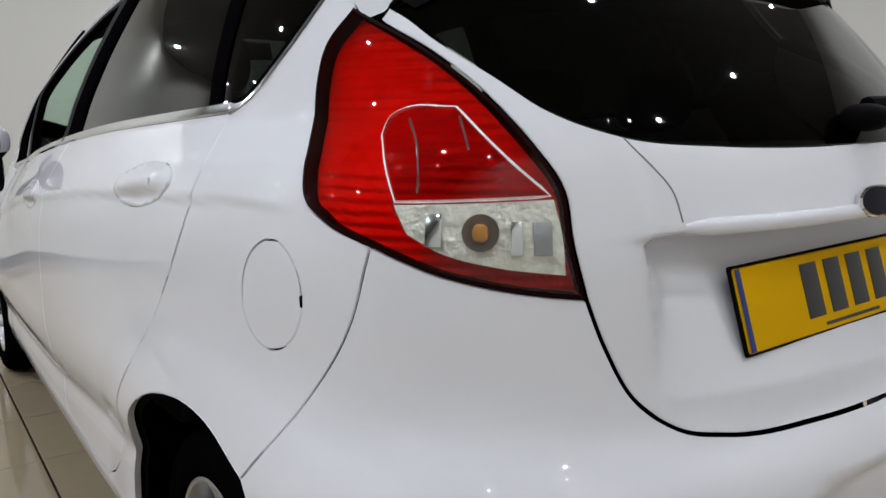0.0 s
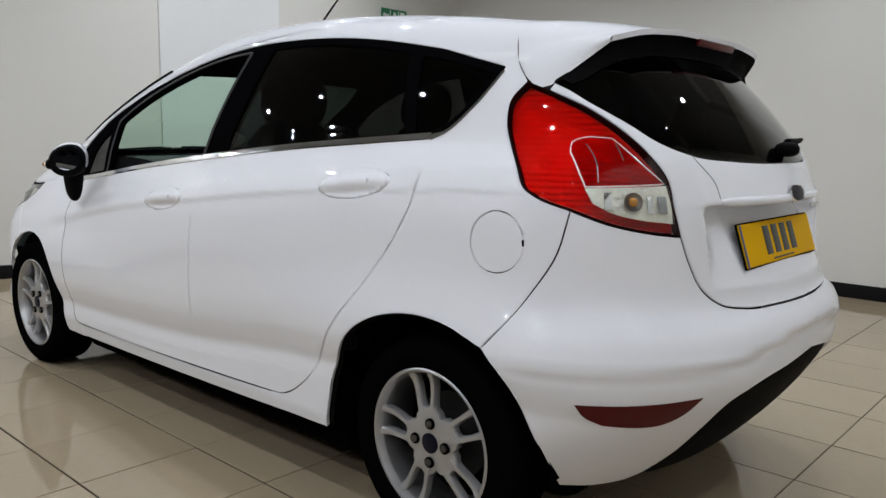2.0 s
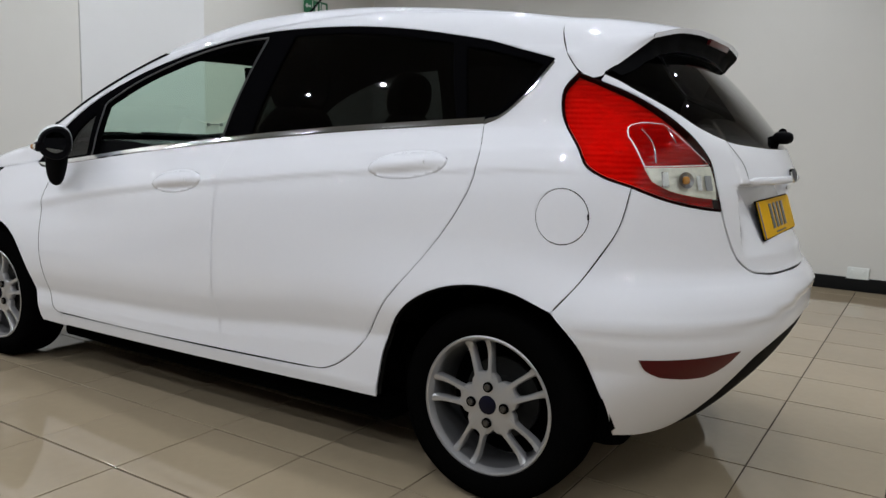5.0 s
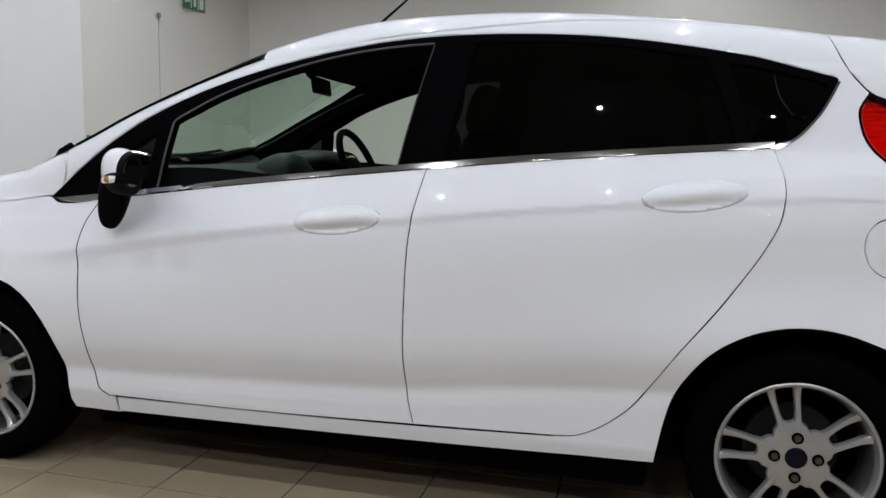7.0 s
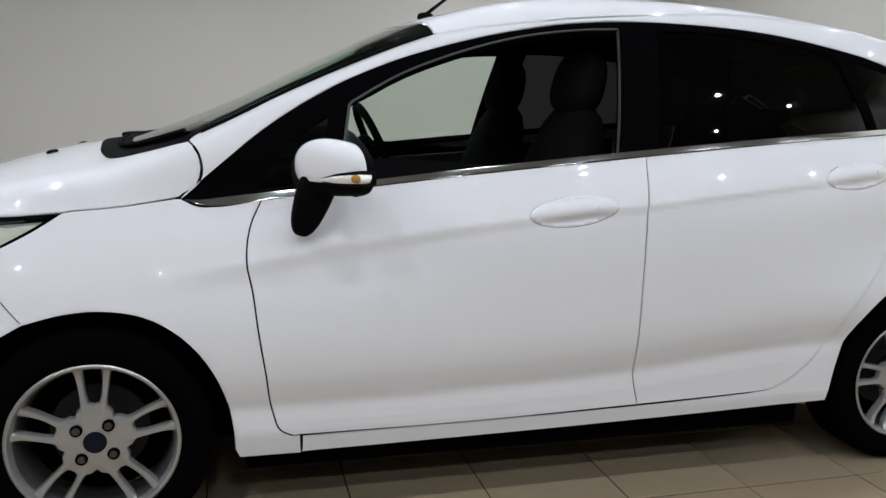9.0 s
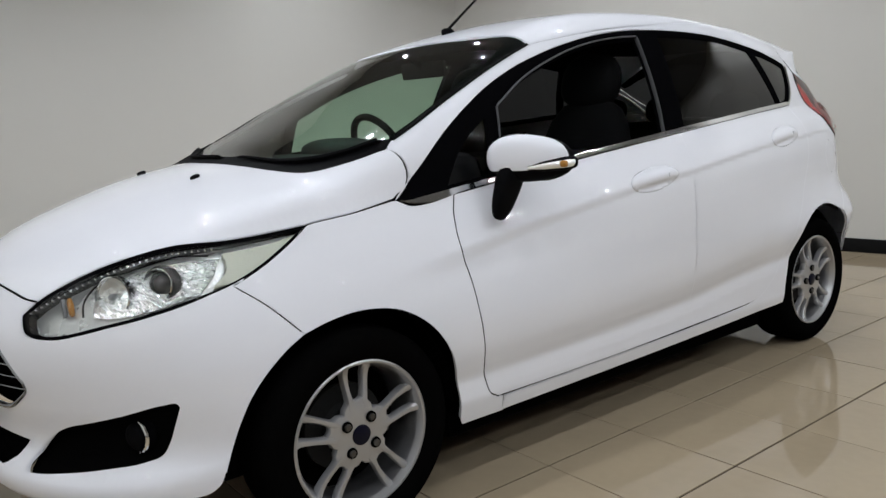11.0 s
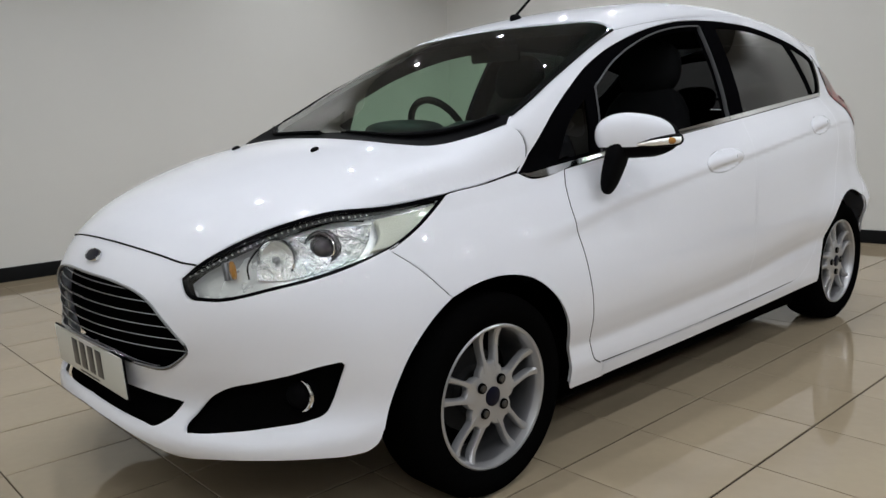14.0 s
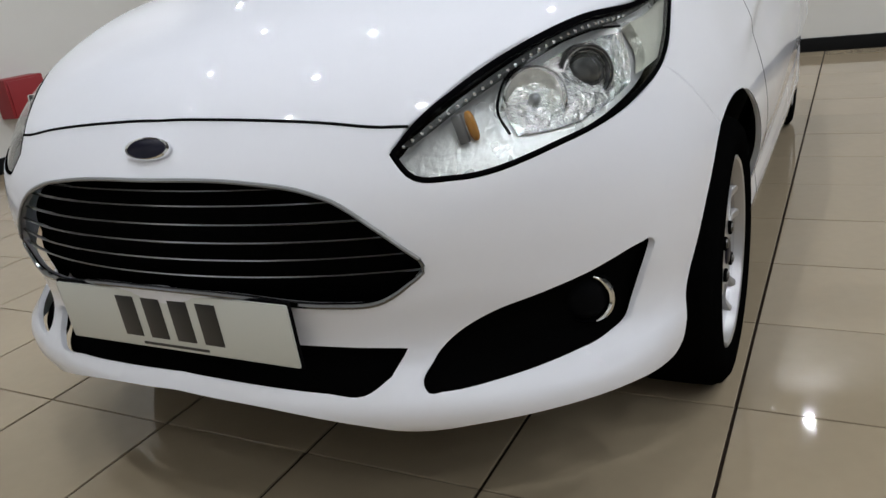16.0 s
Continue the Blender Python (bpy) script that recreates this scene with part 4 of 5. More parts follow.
# door mirrors
def mirror(sgn):
    m = new("door_mirror")
    m.parent = car

    def place(bm):
        bmesh.ops.transform(bm, matrix=pose(.592, -.852, .970, 0, 0, 46), verts=bm.verts)
        if sgn < 0:
            bmesh.ops.scale(bm, vec=(1, -1, 1), verts=bm.verts)
            bmesh.ops.reverse_faces(bm, faces=bm.faces)
        return bm

    back = Vector((math.cos(radians(34)), -math.sin(radians(34)), 0))

    def head(grow, floor_z=-.2, x0=-.3, x1=.046):
        """The swept shell: fuller at its inner end, thinner to the outer tip; cut square to the glass."""
        bm = blob((.110 * grow, .260 * grow, .138 * grow), power=2.3, n=44)
        for v in bm.verts:
            t = v.co.y / .130
            v.co.z *= 1 + .16 * t - .06 * t * t
            v.co.z += .006 * t
        for co, no in ((Vector((0, 0, floor_z)), Vector((0, 0, -1))), (back * x0, -back), (back * x1, back)):
            bmesh.ops.bisect_plane(bm, geom=bm.verts[:] + bm.edges[:] + bm.faces[:], plane_co=co, plane_no=no, clear_outer=True)
        return bm

    def shell_at(y, z):
        """How far the shell bulges forward at a height and a place along it."""
        t = y / .130
        zz = (z - .006 * t) / (1 + .16 * t - .06 * t * t)
        return -.055 * max(1 - abs(t) ** 2.3 - abs(zz / .069) ** 2.3, 0) ** (1 / 2.3)

    part("cap", place(head(1.0, -.030, x1=.028)), PAINT, m)
    ring = head(1.012, x0=.028)
    rim = [e for e in ring.edges if e.is_boundary and all(v.co.dot(back) > .0459 for v in e.verts)]
    bmesh.ops.contextual_create(ring, geom=rim)
    part("lower_shell", place(join(head(.955, x1=.04), ring)), BLACK, m, "black lower mirror shell")
    glass_bm = lathe([(0, 0), (.056, 0), (.057, -.003)], 40, "z")
    bmesh.ops.transform(glass_bm, matrix=Matrix.Translation((.0157, -.0609, .002)) @ Matrix.Rotation(radians(-34), 4, "Z") @ Matrix.Rotation(radians(90), 4, "Y") @ Matrix.Diagonal((.72, .98, 1, 1)), verts=glass_bm.verts)
    part("glass", place(glass_bm), MIRROR, m, "mirror glass")
    pts, wide = [], []
    for t in np.linspace(.05, .95, 22):
        y, z = .02 - .146 * t, -.024 + .012 * t
        pts.append((shell_at(y, z) + .001, y, z))
        wide.append(np.interp(t, [.05, .35, .8, .95], [.004, .013, .0180, .015]))
    ob = part("indicator", place(tube(pts, wide, 10, flat=.95)), PRESSED, m, "clear indicator strip")
    part("indicator_border", place(tube([(x + .0045, y, z) for x, y, z in pts], np.array(wide) + .0035, 10, flat=.95)), BLACK, m, "dark indicator border")
    part("bulb", place(blob((.026, .026, .020), (shell_at(-.088, -.015) - .010, -.088, -.015), n=12)), AMBER, ob, "amber bulb")
    foot = blob((.066, .040, .172), (.526, -.811, .880), 3.0, (10, 17, 12), 28, -.65)
    if sgn < 0:
        bmesh.ops.scale(foot, vec=(1, -1, 1), verts=foot.verts)
        bmesh.ops.reverse_faces(foot, faces=foot.faces)
    part("foot", foot, BLACK, m, "black mirror foot")


mirror(1)
mirror(-1)


# lamps
def at_belt(u, z, off=0.0):
    p = belt([(u, z)])
    return p[0] + normal(p)[0] * off, normal(p)[0]


def mirrored(bm, sgn):
    if sgn < 0:
        bmesh.ops.scale(bm, vec=(1, -1, 1), verts=bm.verts)
        bmesh.ops.reverse_faces(bm, faces=bm.faces)
    return bm


def aimed(bm, place, way):
    """Turn a shape's z axis to a direction and set it at a place."""
    q = Vector(way).to_track_quat("Z", "Y").to_matrix().to_4x4()
    bmesh.ops.transform(bm, matrix=Matrix.Translation(Vector(place)) @ q, verts=bm.verts)
    return bm


lamp_f = loop(LAMP_F_TOP, LAMP_F_LOW)
RED_FIELD = loop(LAMP_R_LEFT, LAMP_R_LOW, LAMP_R_RIGHT)
for sgn in (1, -1):
    side_of = (lambda s: s) if sgn > 0 else right
    hl = new("headlamp")
    hl.parent = car
    panel("bezel", side_of(skin(lamp_f, gap=.0015, holes=[shrink(lamp_f, .0078)], depth=.014, offset=-.001, step=.02)), GLOSSY, hl, "black lamp bezel")
    panel("reflector", side_of(skin(lamp_f, gap=.006, offset=-.037, depth=0, step=.016)), SILVER, hl, "silver lamp reflector")
    panel("cover", side_of(skin(lamp_f, gap=.008, offset=-.004, depth=.003, step=.02)), CLEAR, hl, "clear lamp cover")
    brow = loop([(-.806, .694), (-.700, .752), (-.575, .799), (-.477, .820), (-.36, .823), (-.20, .830)], [(-.20, .830), (-.30, .821), (-.40, .8165), (-.477, .8135), (-.575, .7915), (-.700, .7450), (-.797, .6925)], [(-.797, .6920), (-.806, .694)])
    panel("brow", side_of(skin(brow, gap=0, offset=-.012, depth=.010, step=.014)), SMOKE, hl, "smoky ribbed upper bezel")
    tail_fill = loop([(-.34, .806), (-.24, .812), (-.13, .828)], [(-.13, .828), (-.19, .795), (-.30, .742)], [(-.30, .742), (-.36, .735)], [(-.36, .735), (-.33, .77), (-.34, .806)])
    panel("rear_reflector", side_of(skin(tail_fill, gap=0, offset=-.014, depth=.02, step=.014)), PALE, hl, "pale lamp end")
    wayf = (-.80, -.55, .12)
    for u, z, r, kind in ((-.490, .760, .036, "projector"), (-.600, .738, .046, "bowl")):
        c, n = at_belt(u, z, -.028)
        ringb = aimed(lathe([(r * .86, -.020), (r * .94, -.004), (r * 1.02, .004), (r * 1.08, .002), (r * 1.10, -.014)], 32, "z"), c, wayf)
        part("lamp_ring", mirrored(ringb, sgn), CHROME, hl, "chrome lamp ring")
        if kind == "projector":
            shroud = aimed(lathe([(r * 1.06, -.004), (r * 1.16, .002), (r * 1.24, -.004), (r * 1.26, -.024)], 32, "z"), c, wayf)
            part("lamp_shroud", mirrored(shroud, sgn), SMOKE, hl, "smoky lamp shroud")
            lens = aimed(lathe([(r * .86, -.010), (r * .80, -.003), (r * .62, .006), (r * .34, .012), (0, .014)], 28, "z"), c, wayf)
            part("projector_lens", mirrored(lens, sgn), LENS, hl, "dark glass projector lens")
        else:
            dish = aimed(lathe([(r, .0), (r * .8, -.014), (r * .4, -.024), (0, -.027)], 28, "z"), c, wayf)
            part("bowl", mirrored(dish, sgn), PRESSED, hl, "chrome faceted lamp bowl")
            part("bulb_cap", mirrored(aimed(blob((.018, .018, .03), (0, 0, -.004), n=12), c, wayf), sgn), SATIN, hl)
    glint = loop([(-.610, .772), (-.545, .794), (-.44, .806), (-.345, .800)], [(-.345, .800), (-.360, .765), (-.390, .727)], [(-.390, .727), (-.47, .706), (-.56, .690), (-.640, .690)], [(-.640, .690), (-.650, .73), (-.610, .772)])
    panel("faceted_reflector", side_of(skin(glint, gap=0, offset=-.0315, depth=0, step=.012)), FOIL, hl, "faceted bright reflector")
    edge_line = belt(np.array(spline([(-.655, .690), (-.665, .720), (-.648, .757), (-.600, .786), (-.53, .803), (-.44, .812), (-.375, .806)], .01)))
    part("bowl_edge", mirrored(tube(edge_line - normal(edge_line) * .016, .0022, 6), sgn), GLOSSY, hl, "thin black reflector edge")
    c, n = at_belt(-.705, .712, -.022)
    part("indicator_bulb", mirrored(aimed(blob((.015, .015, .046), power=2.8, n=14), c, (0, .3, 1)), sgn), AMBER, hl, "amber indicator bulb")
    c, n = at_belt(-.722, .708, -.020)
    part("bulb_holder", mirrored(aimed(box((.009, .016, .044), bevel=.003), c, (0, .3, 1)), sgn), STEEL, hl)
    q = belt(np.array(spline([(-.806, .689), (-.700, .743), (-.575, .791), (-.477, .812), (-.36, .816)], .008)))
    for k in q[::2]:
        w = normal(k[None])[0]
        part("stud", mirrored(aimed(blob((.006, .006, .006), n=8), k - w * .006, w), sgn), CHROME, hl)

    tl = new("tail_lamp")
    tl.parent = car
    panel("housing", side_of(skin(RED_FIELD, gap=.0015, holes=[shrink(RED_FIELD, .0065)], offset=.003, depth=.03, step=.02)), DARKRED, tl, "dark red lamp border")
    panel("reflector", side_of(skin(RED_FIELD, gap=.006, offset=-.020, depth=0, step=.014)), FACETS, tl, "ribbed silver reflector")
    panel("red_lens", side_of(skin(RED_FIELD, gap=.0062, offset=.004, depth=0, step=.014)), RED, tl, "bright red lens")
    inner_red = loop([(2.834, 1.052), (2.838, 1.074), (2.856, 1.084), (2.924, 1.086)], [(2.924, 1.086), (2.990, 1.022), (3.029, .987)], [(3.029, .987), (2.863, .979)], [(2.863, .979), (2.834, 1.055)])
    rim = shrink(inner_red, -.0034)
    panel("lens_rim", side_of(skin(rim, gap=0, offset=.0085, depth=.003, step=.012)), CLEAR, tl)
    panel("lens_rim_foil", side_of(skin(rim, gap=.0005, holes=[shrink(inner_red, .001)], offset=.0078, depth=.002, step=.010)), REFLECTOR, tl, "silver lens rim")
    panel("inner_lens", side_of(skin(inner_red, gap=.0005, offset=.0105, depth=.004, step=.012)), DEEP, tl, "rose red inner lens")
    clear = loop([(2.861, .974), (3.034, .982)], [(3.034, .982), (3.043, .940), (3.046, .897)], [(3.046, .897), (2.968, .907), (2.915, .921), (2.878, .941)], [(2.878, .941), (2.861, .974)])
    panel("clear_lens_foil", side_of(skin(clear, gap=0, offset=.0085, depth=.004, step=.010)), BRONZED, tl, "silver reversing lamp reflector")
    panel("clear_lens", side_of(skin(clear, gap=.0, offset=.020, depth=.012, step=.014)), CLEAR, tl, "clear lens")
    c, n = at_belt(2.958, .944, .012)
    part("bulb", mirrored(aimed(blob((.020, .022, .016), n=14), c + n * .004, n), sgn), AMBER, tl, "amber bulb")
    part("bulb_dish", mirrored(aimed(lathe([(.022, .006), (.019, .002), (.010, -.002), (0, -.002)], 24, "z"), c, n), sgn), BARREL, tl)
    for u, w, mat in ((2.908, .020, CHROME), (2.995, .014, CHROME), (3.022, .022, BARREL)):
        c, n = at_belt(u, .946 if u < 2.95 else .938, .012)
        part("reflector_vane", mirrored(aimed(box((w, .040, .004), bevel=.0015), c, n + np.array((.12, 0, .10))), sgn), mat, tl, "bright reflector vane")
    for line in ([(2.868, 1.070), (2.882, 1.045), (2.888, 1.010), (2.888, .988)], [(2.930, 1.074), (2.938, 1.052), (2.943, 1.036)]):
        q = belt(np.array(spline(line, .006)))
        part("lens_rib", mirrored(tube(q + normal(q) * .0108, .0016, 6), sgn), CHROME, tl, "bright lens rib")

    reflect = loop([(2.850, .487), (2.95, .489), (3.106, .497)], [(3.106, .497), (3.069, .453), (3.027, .431), (2.985, .428), (2.905, .436)], [(2.905, .436), (2.868, .458), (2.850, .487)])
    panel("rear_reflector", side_of(skin(reflect, gap=0, offset=.002, depth=.006, step=.014)), MAROON, car, "dark red rear reflector")

    panel("fog_surround", side_of(skin(fog_loop, gap=-.016, offset=-.030, depth=0, step=.02)), LINER, car, "black fog lamp surround")
    c, n = at_belt(-.556, .394, -.022)
    way = (-.90, -.43, .05)
    fl = part("fog_lamp", mirrored(aimed(lathe([(.046, -.02), (.044, -.004), (.040, .001), (.036, -.004), (.034, -.012)], 32, "z"), c, way), sgn), GLOSSY, car, "gloss black fog lamp housing")
    part("lens", mirrored(aimed(lathe([(.037, -.010), (.033, .002), (.024, .010), (.012, .014), (0, .015)], 28, "z"), c, way), sgn), BLACK, fl, "dark domed lens")
    arc = aimed(tube([(.040 * math.cos(a), .040 * math.sin(a), .004) for a in np.linspace(-1.25, 1.25, 26)], np.interp(np.linspace(0, 1, 26), [0, .25, .75, 1], [.0015, .0055, .0055, .0015]), 8), c, way)
    part("chrome_arc", mirrored(arc, sgn), CHROME, fl, "chrome half ring")

# grille, lower intake, badges
grille_half = loop([(MID_F, .66)] + grille_u[1:6], grille_u[5:7], grille_u[6:11] + [(MID_F, .484)], [(MID_F, .484), (MID_F, .66)])
grille = panel("grille", both(skin(grille_half, centre=MID_F, gap=-.030, offset=-.040, depth=0, step=.03)), LINER, car, "black grille", merge=True)
for z in (.508, .536, .564, .592, .620, .642):
    ys = [y for (y0, z0), (y1, z1) in zip(GRILLE, GRILLE[1:]) for y in [y0 + (y1 - y0) * (z - z0) / (z1 - z0)] if z1 != z0 and min(z0, z1) <= z < max(z0, z1)]
    wide = max(abs(y) for y in ys) - .004
    p = front(np.stack([np.linspace(-wide, wide, 40), np.full(40, z)], 1))
    p[:, 0] += .010
    part("grille_bar", tube(p, .0036, 6, flat=.6), GRILLEBAR, grille, "thin chrome bar")
line = front(np.array(spline(GRILLE[5:] + [(-y, z) for y, z in GRILLE[::-1][1:7]], .012)))
line[:, 0] -= .001
part("grille_edge", tube(line, np.interp(np.linspace(0, 1, len(line)), [0, .12, .5, .88, 1], [.003, .0060, .0048, .0060, .003]), 8), GRILLEBAR, grille, "chrome lower edge")
line = front(np.array(spline([(-y, z) for y, z in GRILLE[:6][::-1]] + GRILLE[1:6], .015)))
part("grille_rim", tube(line, .0035, 6), SATIN, grille, "dark silver upper rim")
lower_half = loop([(MID_F, .385)] + lower_u[1:3], lower_u[2:4], lower_u[3:7] + [(MID_F, .330)], [(MID_F, .330), (MID_F, .385)])
panel("lower_intake", both(skin(lower_half, centre=MID_F, gap=-.022, offset=-.034, depth=0, step=.03)), LINER, car, "black lower intake", merge=True)


def badge(place, way, w, h):
    b = aimed(lathe([(1.0, -.003), (1.0, .003), (.93, .0055), (.86, .004)], 40, "z"), (0, 0, 0), (0, 0, 1))
    f = lathe([(.88, .003), (.5, .0055), (0, .0062)], 40, "z")
    for bm in (b, f):
        bmesh.ops.scale(bm, vec=(w / 2, h / 2, 1), verts=bm.verts)
        q = Matrix((Vector((0, 1, 0)), Vector(way).cross(Vector((0, 1, 0))), Vector(way))).transposed().to_4x4()
        bmesh.ops.transform(bm, matrix=Matrix.Translation(Vector(place)) @ q, verts=bm.verts)
        bmesh.ops.recalc_face_normals(bm, faces=bm.faces)
    ob = part("badge", b, CHROME, car, "oval chrome badge rim")
    part("badge_face", f, BADGE, ob, "dark blue badge face")


p = front(np.array([(0, .702)]))
badge(p[0] + normal(p)[0] * .004, tuple(normal(p)[0]), .098, .040)
badge((3.131, -.006, .956), (.97, 0, .24), .108, .046)
p = rear(np.array([(.40, .90)]))[0]
part("emblem", box((.006, .075, .014), tuple(p + np.array([.002, 0, 0])), .002), CHROME, car, "small silver emblem bar")


for s in (1, -1):
    q = rear(np.array(spline([(-.400, 1.053), (-.376, 1.021), (-.357, .989), (-.354, .952)], .01))) + np.array([.0003, 0, 0])
    part("gate_seam", tube(q * np.array([1, s, 1]), .0011, 6), SATIN, car)


bar = rear(np.array([(y, .944) for y in np.linspace(-.350, .350, 40)]))
part("grip_bar", tube(bar + np.array([-.005, 0, 0]), np.interp(np.linspace(0, 1, 40), [0, .04, .96, 1], [.006, .0115, .0115, .006]), 12), PAINT, car)


# number plates: the lettering is drawn as plain bars
def plate(place, lean, face, flip, base):
    pl = new("number_plate")
    pl.parent = car
    pl.matrix_basis = pose(*place, 0, lean, 180 if flip else 0)
    part("plate", box((.005, .520, .111), bevel=.004), face, pl, "plate with four dark bars")
    part("plate_back", box((.006, .528, .119), (-.004, 0, 0), .004), BLACK, pl)
    for k in range(4):
        part("bar", box((.0012, .042, .077), (.0031, -.092 + .0615 * k, .004), .0004), INK, pl)
    part("maker_bar", box((.0012, .15, .0045), (.0031, 0, -.047)), INK, pl)
    if base:
        part("band", box((.0012, .010, .108), (.0031, -.2535, 0), .0004), BLUE, pl, "blue band")
    return pl


plate((3.094, 0, .829), -18, YELLOW, False, True)
pf = front(np.array([(0, .42)]))[0]
plate((pf[0] - .006, 0, .418), 3, WHITEPLATE, True, False)

# washer jets, wipers, aerial
for y in (-.24, .24):
    p = top(np.array([(-.170, y)]))[0]
    part("washer_jet", blob((.034, .018, .014), tuple(p + np.array([0, 0, .003])), turn=(0, -14, 20), n=12), BLACK, car, "black washer jet")
for pts, piv in (([(.235, -.612), (.135, -.560), (.070, -.45), (.030, -.10)], (.16, -.56)), ([(.012, -.02), (.030, .2), (.075, .38), (.150, .50)], (-.02, .0))):
    p = top(np.array(spline(pts, .04)))
    w = part("wiper", tube(p + np.array([0, 0, .002]), .005, 6), BLACK, car, "black wiper blade")
    part("wiper_arm", tube(p[::2] + np.array([-.012, 0, .006]), np.linspace(.008, .005, len(p[::2])), 6), BLACK, w)
base = top(np.array([(.985, 0)]))[0]
aerial = part("aerial", blob((.060, .030, .034), tuple(base + np.array([.012, 0, .008])), n=16), BLACK, car, "black roof aerial")
part("rod", tube([base + np.array([.005 + .31 * t, 0, .012 + .25 * t]) for t in np.linspace(0, 1, 10)], np.linspace(.0065, .003, 10), 8), BLACK, aerial)
p = rear(np.array([(.03, 1.062)]))
c = p[0]
rw = part("rear_wiper", blob((.060, .070, .040), tuple(c + np.array([.014, .0, .008])), n=18), BLACK, car, "black rear wiper")
q = rear(np.array(spline([(.05, 1.076), (.15, 1.080), (.27, 1.086)], .04)))
part("arm", tube(q + np.array([.018, 0, .012]), np.linspace(.012, .006, len(q)), 8), BLACK, rw)

# ---- inside the car ----
def extruded(profile, y0, y1, bevel=.02):
    bm = bmesh.new()
    a = [bm.verts.new((x, y0, z)) for x, z in profile]
    b = [bm.verts.new((x, y1, z)) for x, z in profile]
    bm.faces.new(a)
    bm.faces.new(b[::-1])
    for i in range(len(a)):
        j = (i + 1) % len(a)
        bm.faces.new((a[i], b[i], b[j], a[j]))
    bmesh.ops.recalc_face_normals(bm, faces=bm.faces)
    bmesh.ops.bevel(bm, geom=bm.edges[:], offset=bevel, segments=3, affect="EDGES")
    return bm


dash = part("dashboard", extruded([(.18, .90), (.30, .965), (.52, .985), (.70, .960), (.78, .90), (.76, .78), (.70, .55), (.30, .50)], -.60, .60, .03), DASH, car, "dark moulded dashboard")
part("binnacle", blob((.26, .40, .10), (.68, .36, .990), 2.4), DASH, dash)
part("centre_console", blob((.22, .30, .34), (.72, 0, .86), 2.8, (0, -18, 0)), DASH, dash)
wheel_rim = [(0, .168 * math.cos(a), .168 * math.sin(a)) for a in np.linspace(0, 2 * math.pi, 40, endpoint=False)]
sw = new("steering_wheel")
sw.parent = car
sw.matrix_basis = pose(.885, .36, .968, 0, -25, 0)
part("rim", tube(wheel_rim, .0155, 10, closed=True, up=(1, 0, 0)), BLACK, sw)
part("boss", blob((.06, .15, .12), (-.03, 0, 0), 2.6), BLACK, sw)
for a in (0, math.pi, -math.pi / 2):
    part("spoke", tube([(-.02, .05 * math.cos(a), .05 * math.sin(a)), (-.005, .17 * math.cos(a), .17 * math.sin(a))], .018, 8, flat=.5, up=(1, 0, 0)), BLACK, sw)
part("column", tube([(-.22, 0, 0), (-.03, 0, 0)], .045, 12), BLACK, sw)


def seat(x, y):
    s = new("front_seat")
    s.parent = car
    part("cushion", blob((.52, .48, .20), (x - .16, y, .50), 3.2, (0, -8, 0), 24), FABRIC, s)
    part("backrest", blob((.18, .47, .70), (x + .09, y, .81), 3.0, (0, 16, 0), 24, .12), FABRIC, s)
    for k in (-1, 1):
        part("post", tube([(x + .16, y + .05 * k, 1.07), (x + .185, y + .05 * k, 1.17)], .006, 6), SATIN, s)
    part("headrest", blob((.13, .29, .22), (x + .175, y, 1.215), 2.6, (0, 12, 0), 24, .10), FABRIC, s)


seat(1.25, -.36)
seat(1.25, .36)
bench = new("rear_seat")
bench.parent = car
part("cushion", blob((.50, 1.22, .20), (2.02, 0, .50), 4, (0, -6, 0), 24), FABRIC, bench)
part("backrest", blob((.18, 1.22, .56), (2.32, 0, .76), 4, (0, 20, 0), 24), FABRIC, bench)
for y in (-.38, 0, .38):
    part("headrest", blob((.09, .24, .14), (2.42, y, 1.09), 2.8, (0, 14, 0), 20), FABRIC, bench)
part("interior_mirror", box((.02, .23, .062), (.86, -.01, 1.285), .008, (0, -8, 8)), BLACK, car)
part("mirror_stalk", tube([(.80, 0, 1.335), (.85, -.005, 1.30)], .012, 8), BLACK, car)
part("cabin_floor", box((2.0, 1.3, .08), (1.3, 0, .32), .02), LINER, car)
for sy in (-1, 1):
    part("door_card", box((1.55, .03, .54), (1.33, sy * .68, .660), .012, (0, -4.5, 0)), DASH, car)
part("parcel_shelf", box((.40, 1.0, .02), (2.60, 0, .985), .006), FABRIC, car)


# ---- the showroom ----
def plain(name, corners, mat, label, category, thick=.2, kind="structure"):
    """A flat slab: its face through the corners, its thickness behind."""
    p = [Vector(c) for c in corners]
    n = (p[1] - p[0]).cross(p[2] - p[0]).normalized()
    bm = bmesh.new()
    a = [bm.verts.new(v) for v in p]
    b = [bm.verts.new(v - n * thick) for v in p]
    bm.faces.new(a)
    bm.faces.new(b[::-1])
    for i in range(len(p)):
        j = (i + 1) % len(p)
        bm.faces.new((a[j], a[i], b[i], b[j]))
    ob = part(name, bm, mat, smooth=False)
    return tagged(ob, label, category, kind=kind)


